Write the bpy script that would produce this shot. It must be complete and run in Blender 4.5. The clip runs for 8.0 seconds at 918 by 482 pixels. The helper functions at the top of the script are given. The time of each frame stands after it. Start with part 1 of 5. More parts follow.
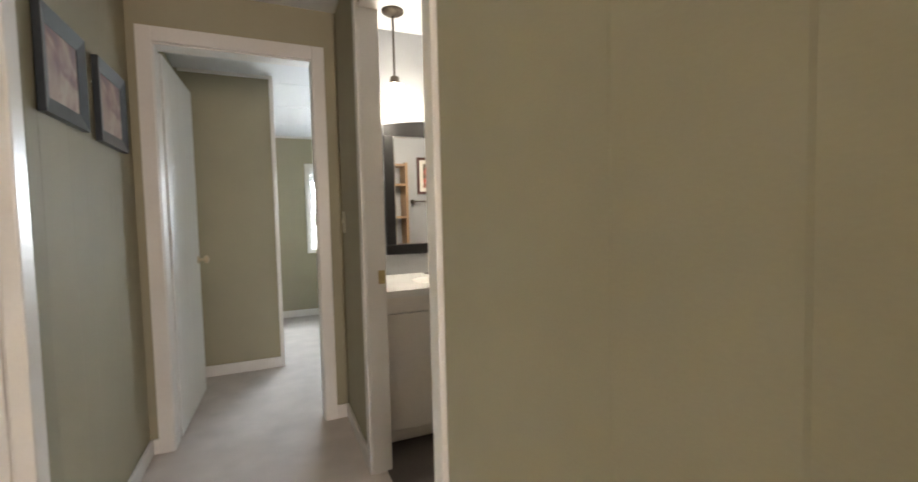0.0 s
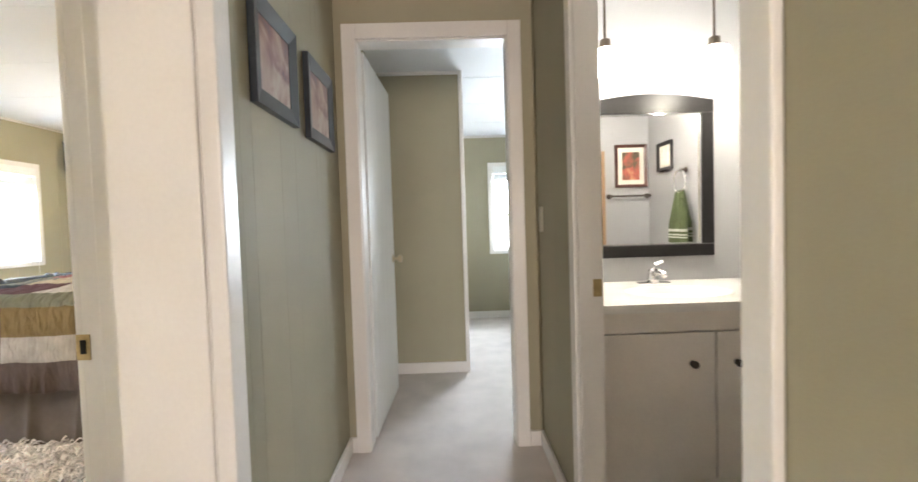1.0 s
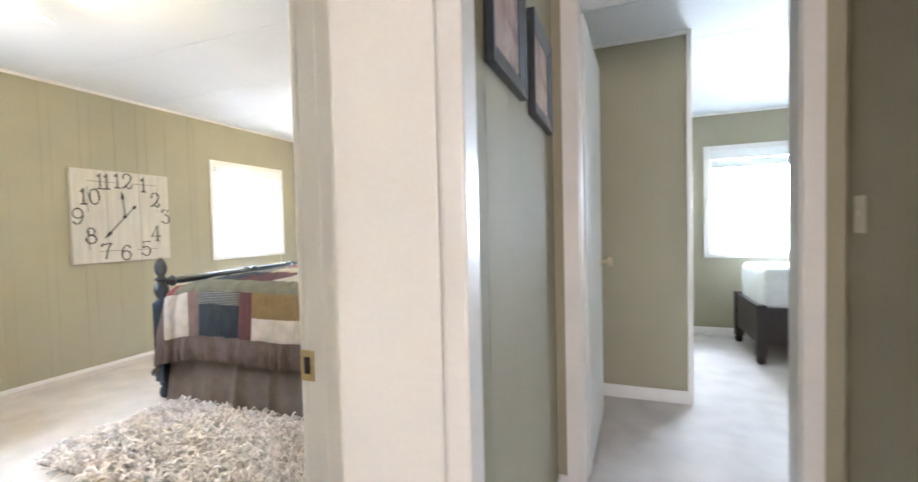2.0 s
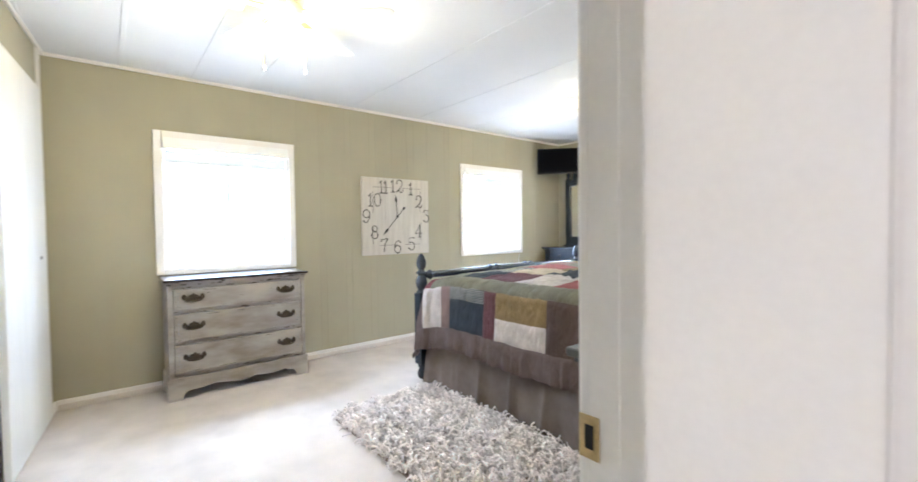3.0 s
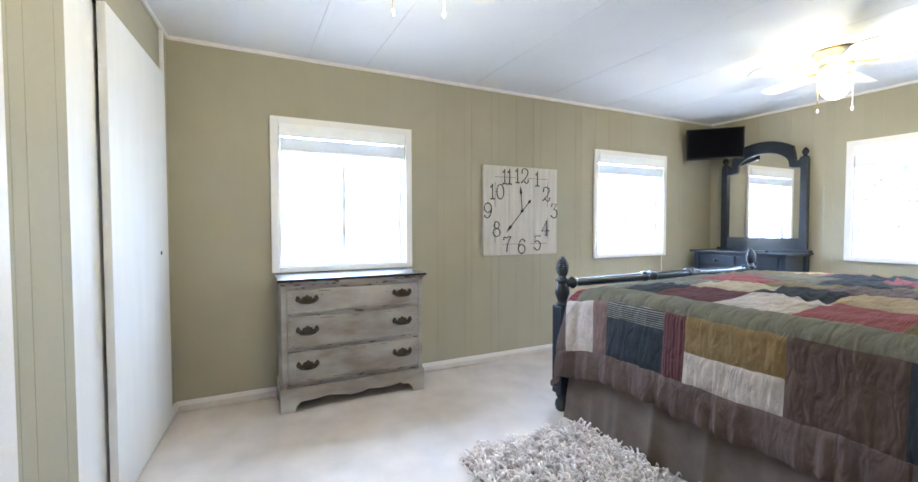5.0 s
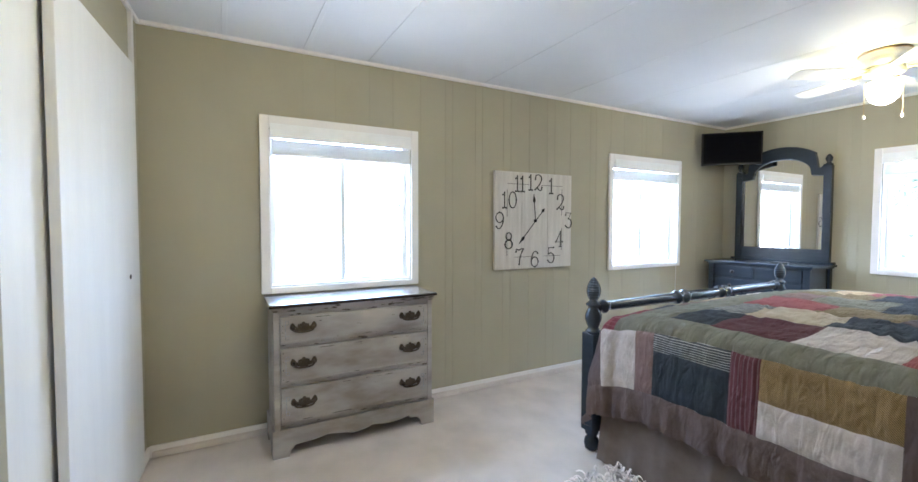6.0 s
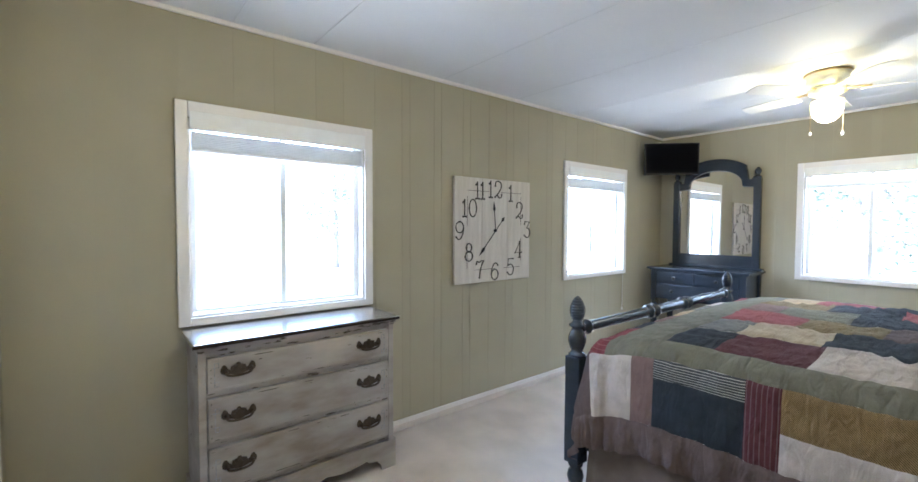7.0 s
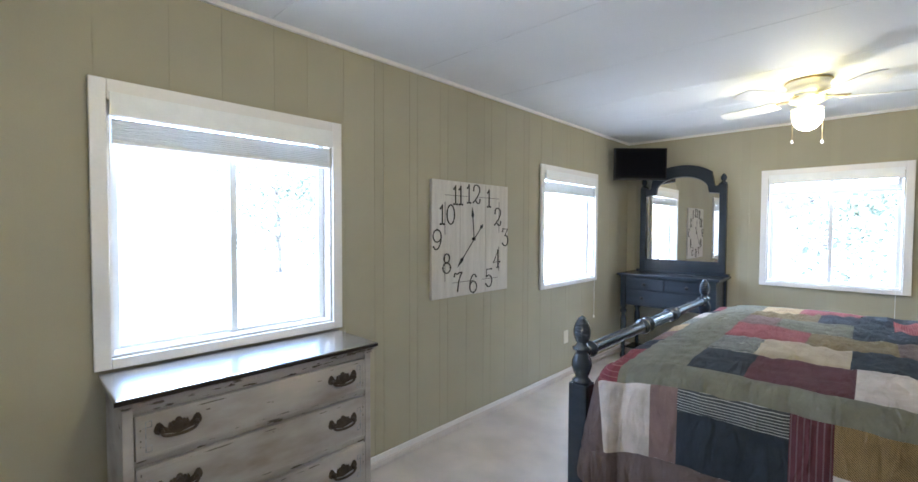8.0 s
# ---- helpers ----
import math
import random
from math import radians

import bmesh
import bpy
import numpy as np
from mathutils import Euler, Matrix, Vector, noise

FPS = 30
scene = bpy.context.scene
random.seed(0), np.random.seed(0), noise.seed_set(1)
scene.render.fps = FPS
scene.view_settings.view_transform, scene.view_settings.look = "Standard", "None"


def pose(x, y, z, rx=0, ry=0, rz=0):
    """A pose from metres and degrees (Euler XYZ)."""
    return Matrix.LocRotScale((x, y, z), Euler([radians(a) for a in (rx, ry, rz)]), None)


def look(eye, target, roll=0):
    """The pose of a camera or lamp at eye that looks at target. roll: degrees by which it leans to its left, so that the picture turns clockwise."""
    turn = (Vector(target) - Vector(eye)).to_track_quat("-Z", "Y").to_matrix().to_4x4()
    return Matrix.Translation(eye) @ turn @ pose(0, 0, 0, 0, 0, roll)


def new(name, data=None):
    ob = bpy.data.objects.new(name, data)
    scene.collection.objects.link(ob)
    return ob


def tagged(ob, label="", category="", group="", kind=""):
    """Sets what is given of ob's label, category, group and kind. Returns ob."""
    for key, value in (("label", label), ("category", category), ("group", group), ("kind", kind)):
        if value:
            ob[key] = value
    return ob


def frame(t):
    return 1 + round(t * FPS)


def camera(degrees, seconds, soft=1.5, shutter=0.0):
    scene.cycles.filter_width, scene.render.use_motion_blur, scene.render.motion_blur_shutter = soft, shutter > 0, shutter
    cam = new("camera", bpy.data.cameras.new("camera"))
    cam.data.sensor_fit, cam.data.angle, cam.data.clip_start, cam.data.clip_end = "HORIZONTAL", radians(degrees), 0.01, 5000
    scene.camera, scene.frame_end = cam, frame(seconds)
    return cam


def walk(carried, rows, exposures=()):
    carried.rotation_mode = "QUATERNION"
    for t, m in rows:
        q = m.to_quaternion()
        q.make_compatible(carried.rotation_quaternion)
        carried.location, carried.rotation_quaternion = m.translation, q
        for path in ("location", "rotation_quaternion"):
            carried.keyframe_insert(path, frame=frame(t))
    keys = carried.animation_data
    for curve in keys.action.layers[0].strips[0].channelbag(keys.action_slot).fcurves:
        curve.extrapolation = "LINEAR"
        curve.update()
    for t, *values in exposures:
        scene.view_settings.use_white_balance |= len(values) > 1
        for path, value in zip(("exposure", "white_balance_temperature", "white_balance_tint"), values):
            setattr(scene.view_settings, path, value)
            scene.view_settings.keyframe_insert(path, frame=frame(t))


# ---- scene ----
cam = camera(93.4, 8.0, shutter=0.25)
PATH = [
    (0, (0.113, -0.074, 1.126), (0.904, 1.76, 1.025), -1.4),
    (0.5, (0.094, 0.147, 1.121), (0.485, 2.106, 1.031), -1.5),
    (1, (0.054, 0.334, 1.108), (0.087, 2.332, 1.036), -1.8),
    (1.5, (-0.064, 0.509, 1.105), (-0.376, 2.484, 1.033), -1.5),
    (2, (-0.209, 0.652, 1.116), (-0.929, 2.517, 1.051), -1.4),
    (2.2, (-0.263, 0.695, 1.099), (-1.162, 2.481, 1.056), -1.6),
    (3.3, (-0.505, 0.844, 1.146), (-2.191, 1.921, 1.076), -0.5),
    (3.5, (-0.557, 0.867, 1.137), (-2.293, 1.859, 1.066), -0.5),
    (4, (-0.714, 0.918, 1.125), (-2.503, 1.809, 1.052), -0.4),
    (4.5, (-0.907, 0.914, 1.116), (-2.697, 1.804, 1.048), -0.2),
    (6, (-1.459, 0.887, 1.246), (-3.212, 1.847, 1.167), 0.1),
    (6.5, (-1.683, 0.851, 1.274), (-3.367, 1.927, 1.201), 0.1),
    (7, (-1.868, 0.837, 1.305), (-3.418, 2.098, 1.235), 0.2),
    (7.5, (-2.042, 0.85, 1.323), (-3.497, 2.22, 1.26), 0.2),
    (8, (-2.23, 0.881, 1.351), (-3.613, 2.325, 1.287), 0.2),
]
walk(cam, [(t, look(eye, target, roll)) for t, eye, target, roll in PATH],
     exposures=[(0.0, 3.68, 6550, 11), (0.6, 3.98, 6450, 11), (1.5, 4.4, 6100, 12), (2.2, 4.33, 5700, 12), (3.5, 4.22, 5300, 12), (4.0, 4.05, 5220, 12), (4.5, 3.98, 5170, 12), (6.0, 3.66, 5170, 12), (8.0, 3.38, 5200, 12)])

# ---- world, sun, large lights ----
world = bpy.data.worlds.new("world")
scene.world = world
world.use_nodes = True
wn = world.node_tree
sky = wn.nodes.new("ShaderNodeTexSky")
sky.sky_type = 'NISHITA'
sky.sun_disc = False
sky.sun_elevation, sky.sun_rotation = radians(52), radians(200)
wn.links.new(sky.outputs[0], wn.nodes["Background"].inputs[0])
wn.nodes["Background"].inputs[1].default_value = 0.15

sun = new("sun", bpy.data.lights.new("sun", 'SUN'))
sun.data.energy, sun.data.angle, sun.data.color = 5.0, radians(0.6), (1.0, 0.95, 0.88)
sun.matrix_world = look((3, -6, 12), (0.4, 0.2, 0))


def area_lamp(name, eye, target, w, h, power, color=(1, 1, 1)):
    lamp = new(name, bpy.data.lights.new(name, 'AREA'))
    lamp.data.shape, lamp.data.size, lamp.data.size_y = 'RECTANGLE', w, h
    lamp.data.energy, lamp.data.color = power, color
    lamp.matrix_world = look(eye, target)
    return lamp


SKYLIGHT = (0.80, 0.91, 1.0)
# daylight at each window, outside and above the opening
area_lamp("window_daylight", (-4.72, 1.58, 1.95), (-3.2, 1.58, 0.9), 1.0, 0.5, 4.7, SKYLIGHT)
area_lamp("window_daylight", (-4.72, 4.42, 1.95), (-3.2, 4.42, 0.9), 1.0, 0.5, 8.1, SKYLIGHT)
area_lamp("window_daylight", (-2.5, 6.2, 1.95), (-2.5, 4.7, 0.9), 1.0, 0.5, 8.1, SKYLIGHT)
area_lamp("window_daylight", (1.1, 5.95, 1.5), (0.9, 4.4, 1.4), 1.1, 0.5, 7.4, SKYLIGHT)

# unseen fill lamp added at the hall's back to brighten the bedroom door jamb
area_lamp("hall_fill_lamp", (0.445, -3.26, 1.4), (-0.5, 1.3, 1.2), 0.05, 1.05, 4.1, (1.0, 0.84, 0.72))


def bulb(name, place, power, color, radius=0.05):
    lamp = new(name, bpy.data.lights.new(name, 'POINT'))
    lamp.data.energy, lamp.data.color, lamp.data.shadow_soft_size = power, color, radius
    lamp.location = place
    return lamp


WARM = (1.0, 0.86, 0.62)

# ---- materials ----
def mat(name, color, rough=0.6, metal=0.0, vary=0.06, scale=6.0, bump=0.0, bump_scale=120.0, color2=None, world_space=False, island=0.0, stretch=None, spec=0.5, rand=0.0):
    """Principled material: two colours mixed by coarse and fine noise, and a fine bump."""
    m = bpy.data.materials.new(name)
    m.use_nodes = True
    nt = m.node_tree
    n, l = nt.nodes, nt.links
    b = n["Principled BSDF"]
    b.inputs["Roughness"].default_value = rough
    b.inputs["Metallic"].default_value = metal
    b.inputs["Specular IOR Level"].default_value = spec
    if world_space:
        src = n.new("ShaderNodeNewGeometry").outputs["Position"]
    else:
        src = n.new("ShaderNodeTexCoord").outputs["Object"]
    if stretch:
        mp = n.new("ShaderNodeMapping")
        mp.inputs["Scale"].default_value = stretch
        l.new(src, mp.inputs["Vector"])
        src = mp.outputs[0]
    coarse = n.new("ShaderNodeTexNoise")
    coarse.inputs["Scale"].default_value, coarse.inputs["Detail"].default_value = scale, 6
    l.new(src, coarse.inputs["Vector"])
    fine = n.new("ShaderNodeTexNoise")
    fine.inputs["Scale"].default_value, fine.inputs["Detail"].default_value = bump_scale, 3
    l.new(src, fine.inputs["Vector"])
    add = n.new("ShaderNodeMath")
    add.operation = 'MULTIPLY_ADD'
    add.inputs[1].default_value = 0.35
    l.new(fine.outputs["Fac"], add.inputs[0])
    mul = n.new("ShaderNodeMath")
    mul.operation = 'MULTIPLY'
    mul.inputs[1].default_value = 0.65
    l.new(coarse.outputs["Fac"], mul.inputs[0])
    l.new(mul.outputs[0], add.inputs[2])
    ramp = n.new("ShaderNodeValToRGB")
    c2 = color2 or tuple(max(0.0, c * (1 - 3 * vary)) for c in color)
    c1 = color if color2 else tuple(min(1.0, c * (1 + vary)) for c in color)
    ramp.color_ramp.elements[0].position, ramp.color_ramp.elements[1].position = 0.3, 0.66
    ramp.color_ramp.elements[0].color, ramp.color_ramp.elements[1].color = (*c2, 1), (*c1, 1)
    l.new(add.outputs[0], ramp.inputs[0])
    out = ramp.outputs[0]
    if island or rand:
        hsv = n.new("ShaderNodeHueSaturation")
        if island:
            r = n.new("ShaderNodeNewGeometry").outputs["Random Per Island"]
        else:
            r = n.new("ShaderNodeObjectInfo").outputs["Random"]
        mr = n.new("ShaderNodeMapRange")
        k = island or rand
        mr.inputs["To Min"].default_value, mr.inputs["To Max"].default_value = 1 - k, 1 + k
        l.new(r, mr.inputs["Value"])
        l.new(mr.outputs[0], hsv.inputs["Value"])
        l.new(out, hsv.inputs["Color"])
        out = hsv.outputs[0]
    l.new(out, b.inputs["Base Color"])
    if bump:
        bp = n.new("ShaderNodeBump")
        bp.inputs["Strength"].default_value, bp.inputs["Distance"].default_value = min(1.0, bump), 0.004
        l.new(fine.outputs["Fac"], bp.inputs["Height"])
        l.new(bp.outputs[0], b.inputs["Normal"])
    return m


def glow(name, color, strength):
    m = bpy.data.materials.new(name)
    m.use_nodes = True
    b = m.node_tree.nodes["Principled BSDF"]
    b.inputs["Base Color"].default_value = (*color, 1)
    b.inputs["Emission Color"].default_value = (*color, 1)
    b.inputs["Emission Strength"].default_value = strength
    return m


OLIVE = mat("olive_paint", (0.405, 0.372, 0.271), 0.7, spec=0.2, vary=0.03, scale=2.0, bump=0.04, bump_scale=260, world_space=True, rand=0.02)
GREYWALL = mat("grey_paint", (0.36, 0.36, 0.365), 0.5, vary=0.03, scale=2.0, bump=0.1, bump_scale=220, world_space=True)
WHITE = mat("white_trim_paint", (0.82, 0.79, 0.76), 0.38, vary=0.02, scale=3.0, bump=0.02, bump_scale=90, world_space=True)
SLAB = mat("white_door_paint", (0.80, 0.79, 0.77), 0.45, vary=0.02, scale=3.0, bump=0.012, bump_scale=60, stretch=(6, 6, 0.5))
CEIL = mat("white_ceiling_panel", (0.80, 0.81, 0.83), 0.7, vary=0.02, scale=1.5, bump=0.25, bump_scale=160, world_space=True)
CARPET = mat("beige_carpet", (0.70, 0.635, 0.59), 0.95, vary=0.06, scale=5.0, bump=1.0, bump_scale=330, world_space=True, spec=0.1)
TILE = mat("dark_vinyl_floor", (0.12, 0.10, 0.09), 0.5, vary=0.1, scale=5, bump=0.1, world_space=True)
GLASS = bpy.data.materials.new("window_glass")
GLASS.use_nodes = True
gb = GLASS.node_tree.nodes["Principled BSDF"]
gb.inputs["Base Color"].default_value = (1, 1, 1, 1)
gb.inputs["Transmission Weight"].default_value = 1.0
gb.inputs["Roughness"].default_value = 0.0
gb.inputs["IOR"].default_value = 1.45
MIRROR = bpy.data.materials.new("mirror_silver")
MIRROR.use_nodes = True
mb = MIRROR.node_tree.nodes["Principled BSDF"]
mb.inputs["Base Color"].default_value = (0.9, 0.9, 0.9, 1)
mb.inputs["Metallic"].default_value = 1.0
mb.inputs["Roughness"].default_value = 0.01
VINYL = mat("white_vinyl", (0.82, 0.82, 0.82), 0.35, vary=0.01)
BLIND = mat("white_blind_slats", (0.88, 0.88, 0.87), 0.5, vary=0.02, scale=20)
DARKMETAL = mat("dark_bronze", (0.085, 0.066, 0.05), 0.5, metal=0.6, vary=0.15, scale=40)
BRASS = mat("worn_brass", (0.55, 0.42, 0.22), 0.35, metal=1.0, vary=0.1, scale=40)
CHROME = mat("chrome", (0.8, 0.8, 0.8), 0.12, metal=1.0, vary=0.02)
BLACK = mat("black_plastic", (0.012, 0.012, 0.013), 0.4, vary=0.05, spec=0.25)
NAVYWOOD = mat("navy_painted_wood", (0.028, 0.036, 0.050), 0.26, vary=0.08, scale=4, bump=0.12, bump_scale=50, stretch=(1, 1, 6))
BLACKWOOD = mat("black_painted_wood", (0.011, 0.010, 0.010), 0.4, spec=0.25, vary=0.1, scale=6, bump=0.1, bump_scale=70)
ESPRESSO = mat("espresso_wood", (0.03, 0.017, 0.012), 0.35, vary=0.15, scale=5, bump=0.1, stretch=(1, 8, 8))


# ---- building helpers ----
def obj(name, bm, material, smooth=False):
    me = bpy.data.meshes.new(name)
    bmesh.ops.recalc_face_normals(bm, faces=bm.faces)
    bm.to_mesh(me)
    bm.free()
    if smooth:
        for p in me.polygons:
            p.use_smooth = True
    me.materials.append(material)
    return new(name, me)


def part(name, bm, material, parent, label="", smooth=False):
    ob = obj(name, bm, material, smooth)
    ob.parent = parent
    if label:
        ob["label"] = label
    return ob


def thing(name, label, category, place=(0, 0, 0), turn=0.0, group=""):
    ob = new(name)
    ob.empty_display_size = 0.1
    ob.matrix_world = pose(*place, 0, 0, turn)
    return tagged(ob, label, category, group)


def box(x0, x1, y0, y1, z0, z1, bevel=0.0, bm=None, segs=2):
    target = bm or bmesh.new()
    b = bmesh.new()
    bmesh.ops.create_cube(b, size=1.0)
    for v in b.verts:
        v.co = Vector(((x0 + x1) / 2 + v.co.x * (x1 - x0), (y0 + y1) / 2 + v.co.y * (y1 - y0), (z0 + z1) / 2 + v.co.z * (z1 - z0)))
    if bevel:
        bmesh.ops.bevel(b, geom=b.edges[:], offset=bevel, segments=segs, affect='EDGES', profile=0.6)
    return merge(target, b)


def merge(target, b, m=None):
    """Adds the mesh b to target, moved by m."""
    made = {}
    for v in b.verts:
        made[v] = target.verts.new(m @ v.co if m else v.co)
    for f in b.faces:
        try:
            target.faces.new([made[v] for v in f.verts])
        except ValueError:
            pass
    b.free()
    return target


def lathe(profile, segs=20, bm=None, m=None):
    """Turned solid round z from rows of (radius, height)."""
    b = bmesh.new()
    rings = []
    for r, z in profile:
        rings.append([b.verts.new((r * math.cos(2 * math.pi * i / segs), r * math.sin(2 * math.pi * i / segs), z)) for i in range(segs)])
    for a, c in zip(rings, rings[1:]):
        for i in range(segs):
            b.faces.new((a[i], a[(i + 1) % segs], c[(i + 1) % segs], c[i]))
    b.faces.new(rings[0][::-1])
    b.faces.new(rings[-1])
    return merge(bm or bmesh.new(), b, m)


def tube(points, radius, segs=8, bm=None):
    """A round bar along a line of points."""
    b = bmesh.new()
    pts = [Vector(p) for p in points]
    rings = []
    for i, p in enumerate(pts):
        d = (pts[min(i + 1, len(pts) - 1)] - pts[max(i - 1, 0)]).normalized()
        side = d.cross(Vector((0, 0, 1)) if abs(d.z) < 0.9 else Vector((1, 0, 0))).normalized()
        up = side.cross(d)
        r = radius[i] if isinstance(radius, (list, tuple)) else radius
        rings.append([b.verts.new(p + (side * math.cos(2 * math.pi * k / segs) + up * math.sin(2 * math.pi * k / segs)) * r) for k in range(segs)])
    for a, c in zip(rings, rings[1:]):
        for k in range(segs):
            b.faces.new((a[k], a[(k + 1) % segs], c[(k + 1) % segs], c[k]))
    b.faces.new(rings[0])
    b.faces.new(rings[-1][::-1])
    return merge(bm or bmesh.new(), b)


def prism(outline, depth, m=None, bm=None, bevel=0.0):
    """A plate: the outline, rows of (a, b), in the x-z plane, thick along +y by depth."""
    b = bmesh.new()
    front = [b.verts.new((a, 0, c)) for a, c in outline]
    f = b.faces.new(front)
    g = bmesh.ops.extrude_face_region(b, geom=[f])
    for v in [e for e in g["geom"] if isinstance(e, bmesh.types.BMVert)]:
        v.co.y += depth
    if bevel:
        edges = [e for e in b.edges if abs(e.verts[0].co.y - e.verts[1].co.y) < 1e-6]
        bmesh.ops.bevel(b, geom=edges, offset=bevel, segments=2, affect='EDGES', profile=0.6)
    bmesh.ops.triangulate(b, faces=[f for f in b.faces if len(f.verts) > 4])
    return merge(bm or bmesh.new(), b, m)


def structure(name, bm, material, label, category="", matrix=None):
    ob = obj(name, bm, material)
    if matrix:
        ob.matrix_world = matrix
    return tagged(ob, label, category or name.split("_")[0], "", "structure")


# wall with openings: a along the wall, thickness t0..t1, openings as rows of (a0, a1, z0, z1)
def wall_bm(along, a0, a1, t0, t1, z1, openings=(), z0=-0.02):
    bm = bmesh.new()

    def piece(p0, p1, q0, q1):
        if p1 - p0 < 1e-4 or q1 - q0 < 1e-4:
            return
        if along == "x":
            box(p0, p1, t0, t1, q0, q1, bm=bm)
        else:
            box(t0, t1, p0, p1, q0, q1, bm=bm)
    at = a0
    for o0, o1, oz0, oz1 in sorted(openings):
        piece(at, o0, z0, z1)
        piece(o0, o1, z0, oz0)
        piece(o0, o1, oz1, z1)
        at = o1
    piece(at, a1, z0, z1)
    return bm


def panels(parent, along, grooves, face, out, z1, openings=(), material=None, z0=0.0, name="wall_panel", gap=0.001):
    """Thin sheets of panelling between the grooves, cut round the openings, a few mm proud of the wall."""
    for g0, g1 in zip(grooves, grooves[1:]):
        bm = bmesh.new()
        cuts = sorted({g0 + gap, g1 - gap, *[c for o in openings for c in o[:2] if g0 < c < g1]})
        for c0, c1 in zip(cuts, cuts[1:]):
            mid = (c0 + c1) / 2
            spans = [(z0, z1)]
            for o0, o1, oz0, oz1 in openings:
                if o0 < mid < o1:
                    spans = [(z0, oz0), (oz1, z1)]
            for s0, s1 in spans:
                if s1 - s0 < 0.002:
                    continue
                t0, t1 = sorted((face, face + 0.002 * out))
                if along == "x":
                    box(c0, c1, t0, t1, s0, s1, bm=bm)
                else:
                    box(t0, t1, c0, c1, s0, s1, bm=bm)
        if bm.verts:
            part(name, bm, material or OLIVE, parent)
        else:
            bm.free()


def spaced(a0, a1, steps=(0.10, 0.07, 0.2, 0.13, 0.24, 0.06, 0.18)):
    """Uneven groove places, as random-plank panelling has."""
    out, i = [a0], 0
    while out[-1] + steps[i % len(steps)] < a1 - 0.05:
        out.append(out[-1] + steps[i % len(steps)])
        i += 1
    return out + [a1]


# ---- setting ----
CLG = 2.285
XW, YN = -4.229, 5.694       # bedroom's window wall and end wall
XB, XH = -0.76, -0.485      # thick wall between bedroom and hall
XR, XR2 = 0.487, 0.565       # hall's right-hand wall
YE, YE2 = 2.455, 2.555       # hall's end wall
structure("floor", box(-4.5, 2.6, -3.3, 5.9, -0.1, 0.0), CARPET, "pale beige cut-pile carpet", "floor")
structure("floor_bathroom", box(XR2 - 0.02, 1.72, 0.75, 2.56, 0.0, 0.006), TILE, "dark brown vinyl bathroom floor", "floor")

W1, W2, W3 = (1.135, 2.02, 0.872, 1.80), (3.97, 4.875, 0.872, 1.80), (-2.93, -2.06, 0.872, 1.80)
wall_west = structure("wall_west", wall_bm("y", -0.6, 5.9, XW - 0.14, XW, CLG + 0.1, (W1, W2)), OLIVE, "olive green grooved panelling wall with two windows")
panels(wall_west, "y", [0.50, 0.80, 0.92, 1.10, 1.33, 1.52, 1.74, 1.9, 2.10, 2.29, 2.35, 2.54, 2.60, 2.79, 2.86, 3.04, 3.22, 3.30, 3.47, 3.70, 3.77, 3.95, 4.12, 4.36, 4.42, 4.66, 4.9, 5.15, 5.22, 5.45, YN], XW, 1, CLG, (W1, W2), gap=0.0007)
wall_north = structure("wall_north", wall_bm("x", -4.4, XB, YN, YN + 0.14, CLG + 0.1, (W3,)), OLIVE, "olive green grooved panelling end wall with a window")
panels(wall_north, "x", spaced(XW + 0.004, XB), YN, -1, CLG, (W3,))

# thick wall between hall and bedroom, with the bedroom doorway
DOOR1 = (0.33, 1.29, 0.0, 2.03)
wall_hall = structure("wall_hall", wall_bm("y", -3.3, 5.9, XB, XH, CLG + 0.1, ((DOOR1[0] - 0.02, DOOR1[1] + 0.02, -0.02, DOOR1[3] + 0.02),)), OLIVE, "olive panelling wall between hall and bedroom")
panels(wall_hall, "y", spaced(1.365, YE), XH, 1, CLG, gap=0.0004)
panels(wall_hall, "y", spaced(1.36, YN), XB, -1, CLG)
jamb = box(XB - 0.002, XH + 0.002, DOOR1[1], DOOR1[1] + 0.02, 0, 2.05)
box(XB - 0.002, XH + 0.002, DOOR1[0] - 0.02, DOOR1[0], 0, 2.05, bm=jamb)
box(XB - 0.002, XH + 0.002, DOOR1[0], DOOR1[1], 2.03, 2.05, bm=jamb)
door_1 = structure("door_1", jamb, WHITE, "deep white painted doorway lining with a latch plate", "doorway")
stop = box(XB + 0.045, XH, DOOR1[1] - 0.012, DOOR1[1], 0, 2.03, 0.004)
box(XB + 0.045, XH, DOOR1[0], DOOR1[0] + 0.012, 0, 2.03, 0.004, bm=stop)
box(XB + 0.045, XH, DOOR1[0] + 0.012, DOOR1[1] - 0.012, 2.018, 2.03, 0.004, bm=stop)
part("door_stop", stop, WHITE, door_1)
for xa, xb in ((XH, XH + 0.042), (XB - 0.02, XB)):
    for ya, yb in ((DOOR1[1] + 0.001, DOOR1[1] + 0.07), (DOOR1[0] - 0.06, DOOR1[0] - 0.004)):
        part("casing", box(xa, xb, ya, yb, 0.0, 2.095, 0.006), WHITE, door_1)
    part("casing", box(xa, xb, DOOR1[0] - 0.06, DOOR1[1] + 0.07, 2.0951, 2.155, 0.006), WHITE, door_1)
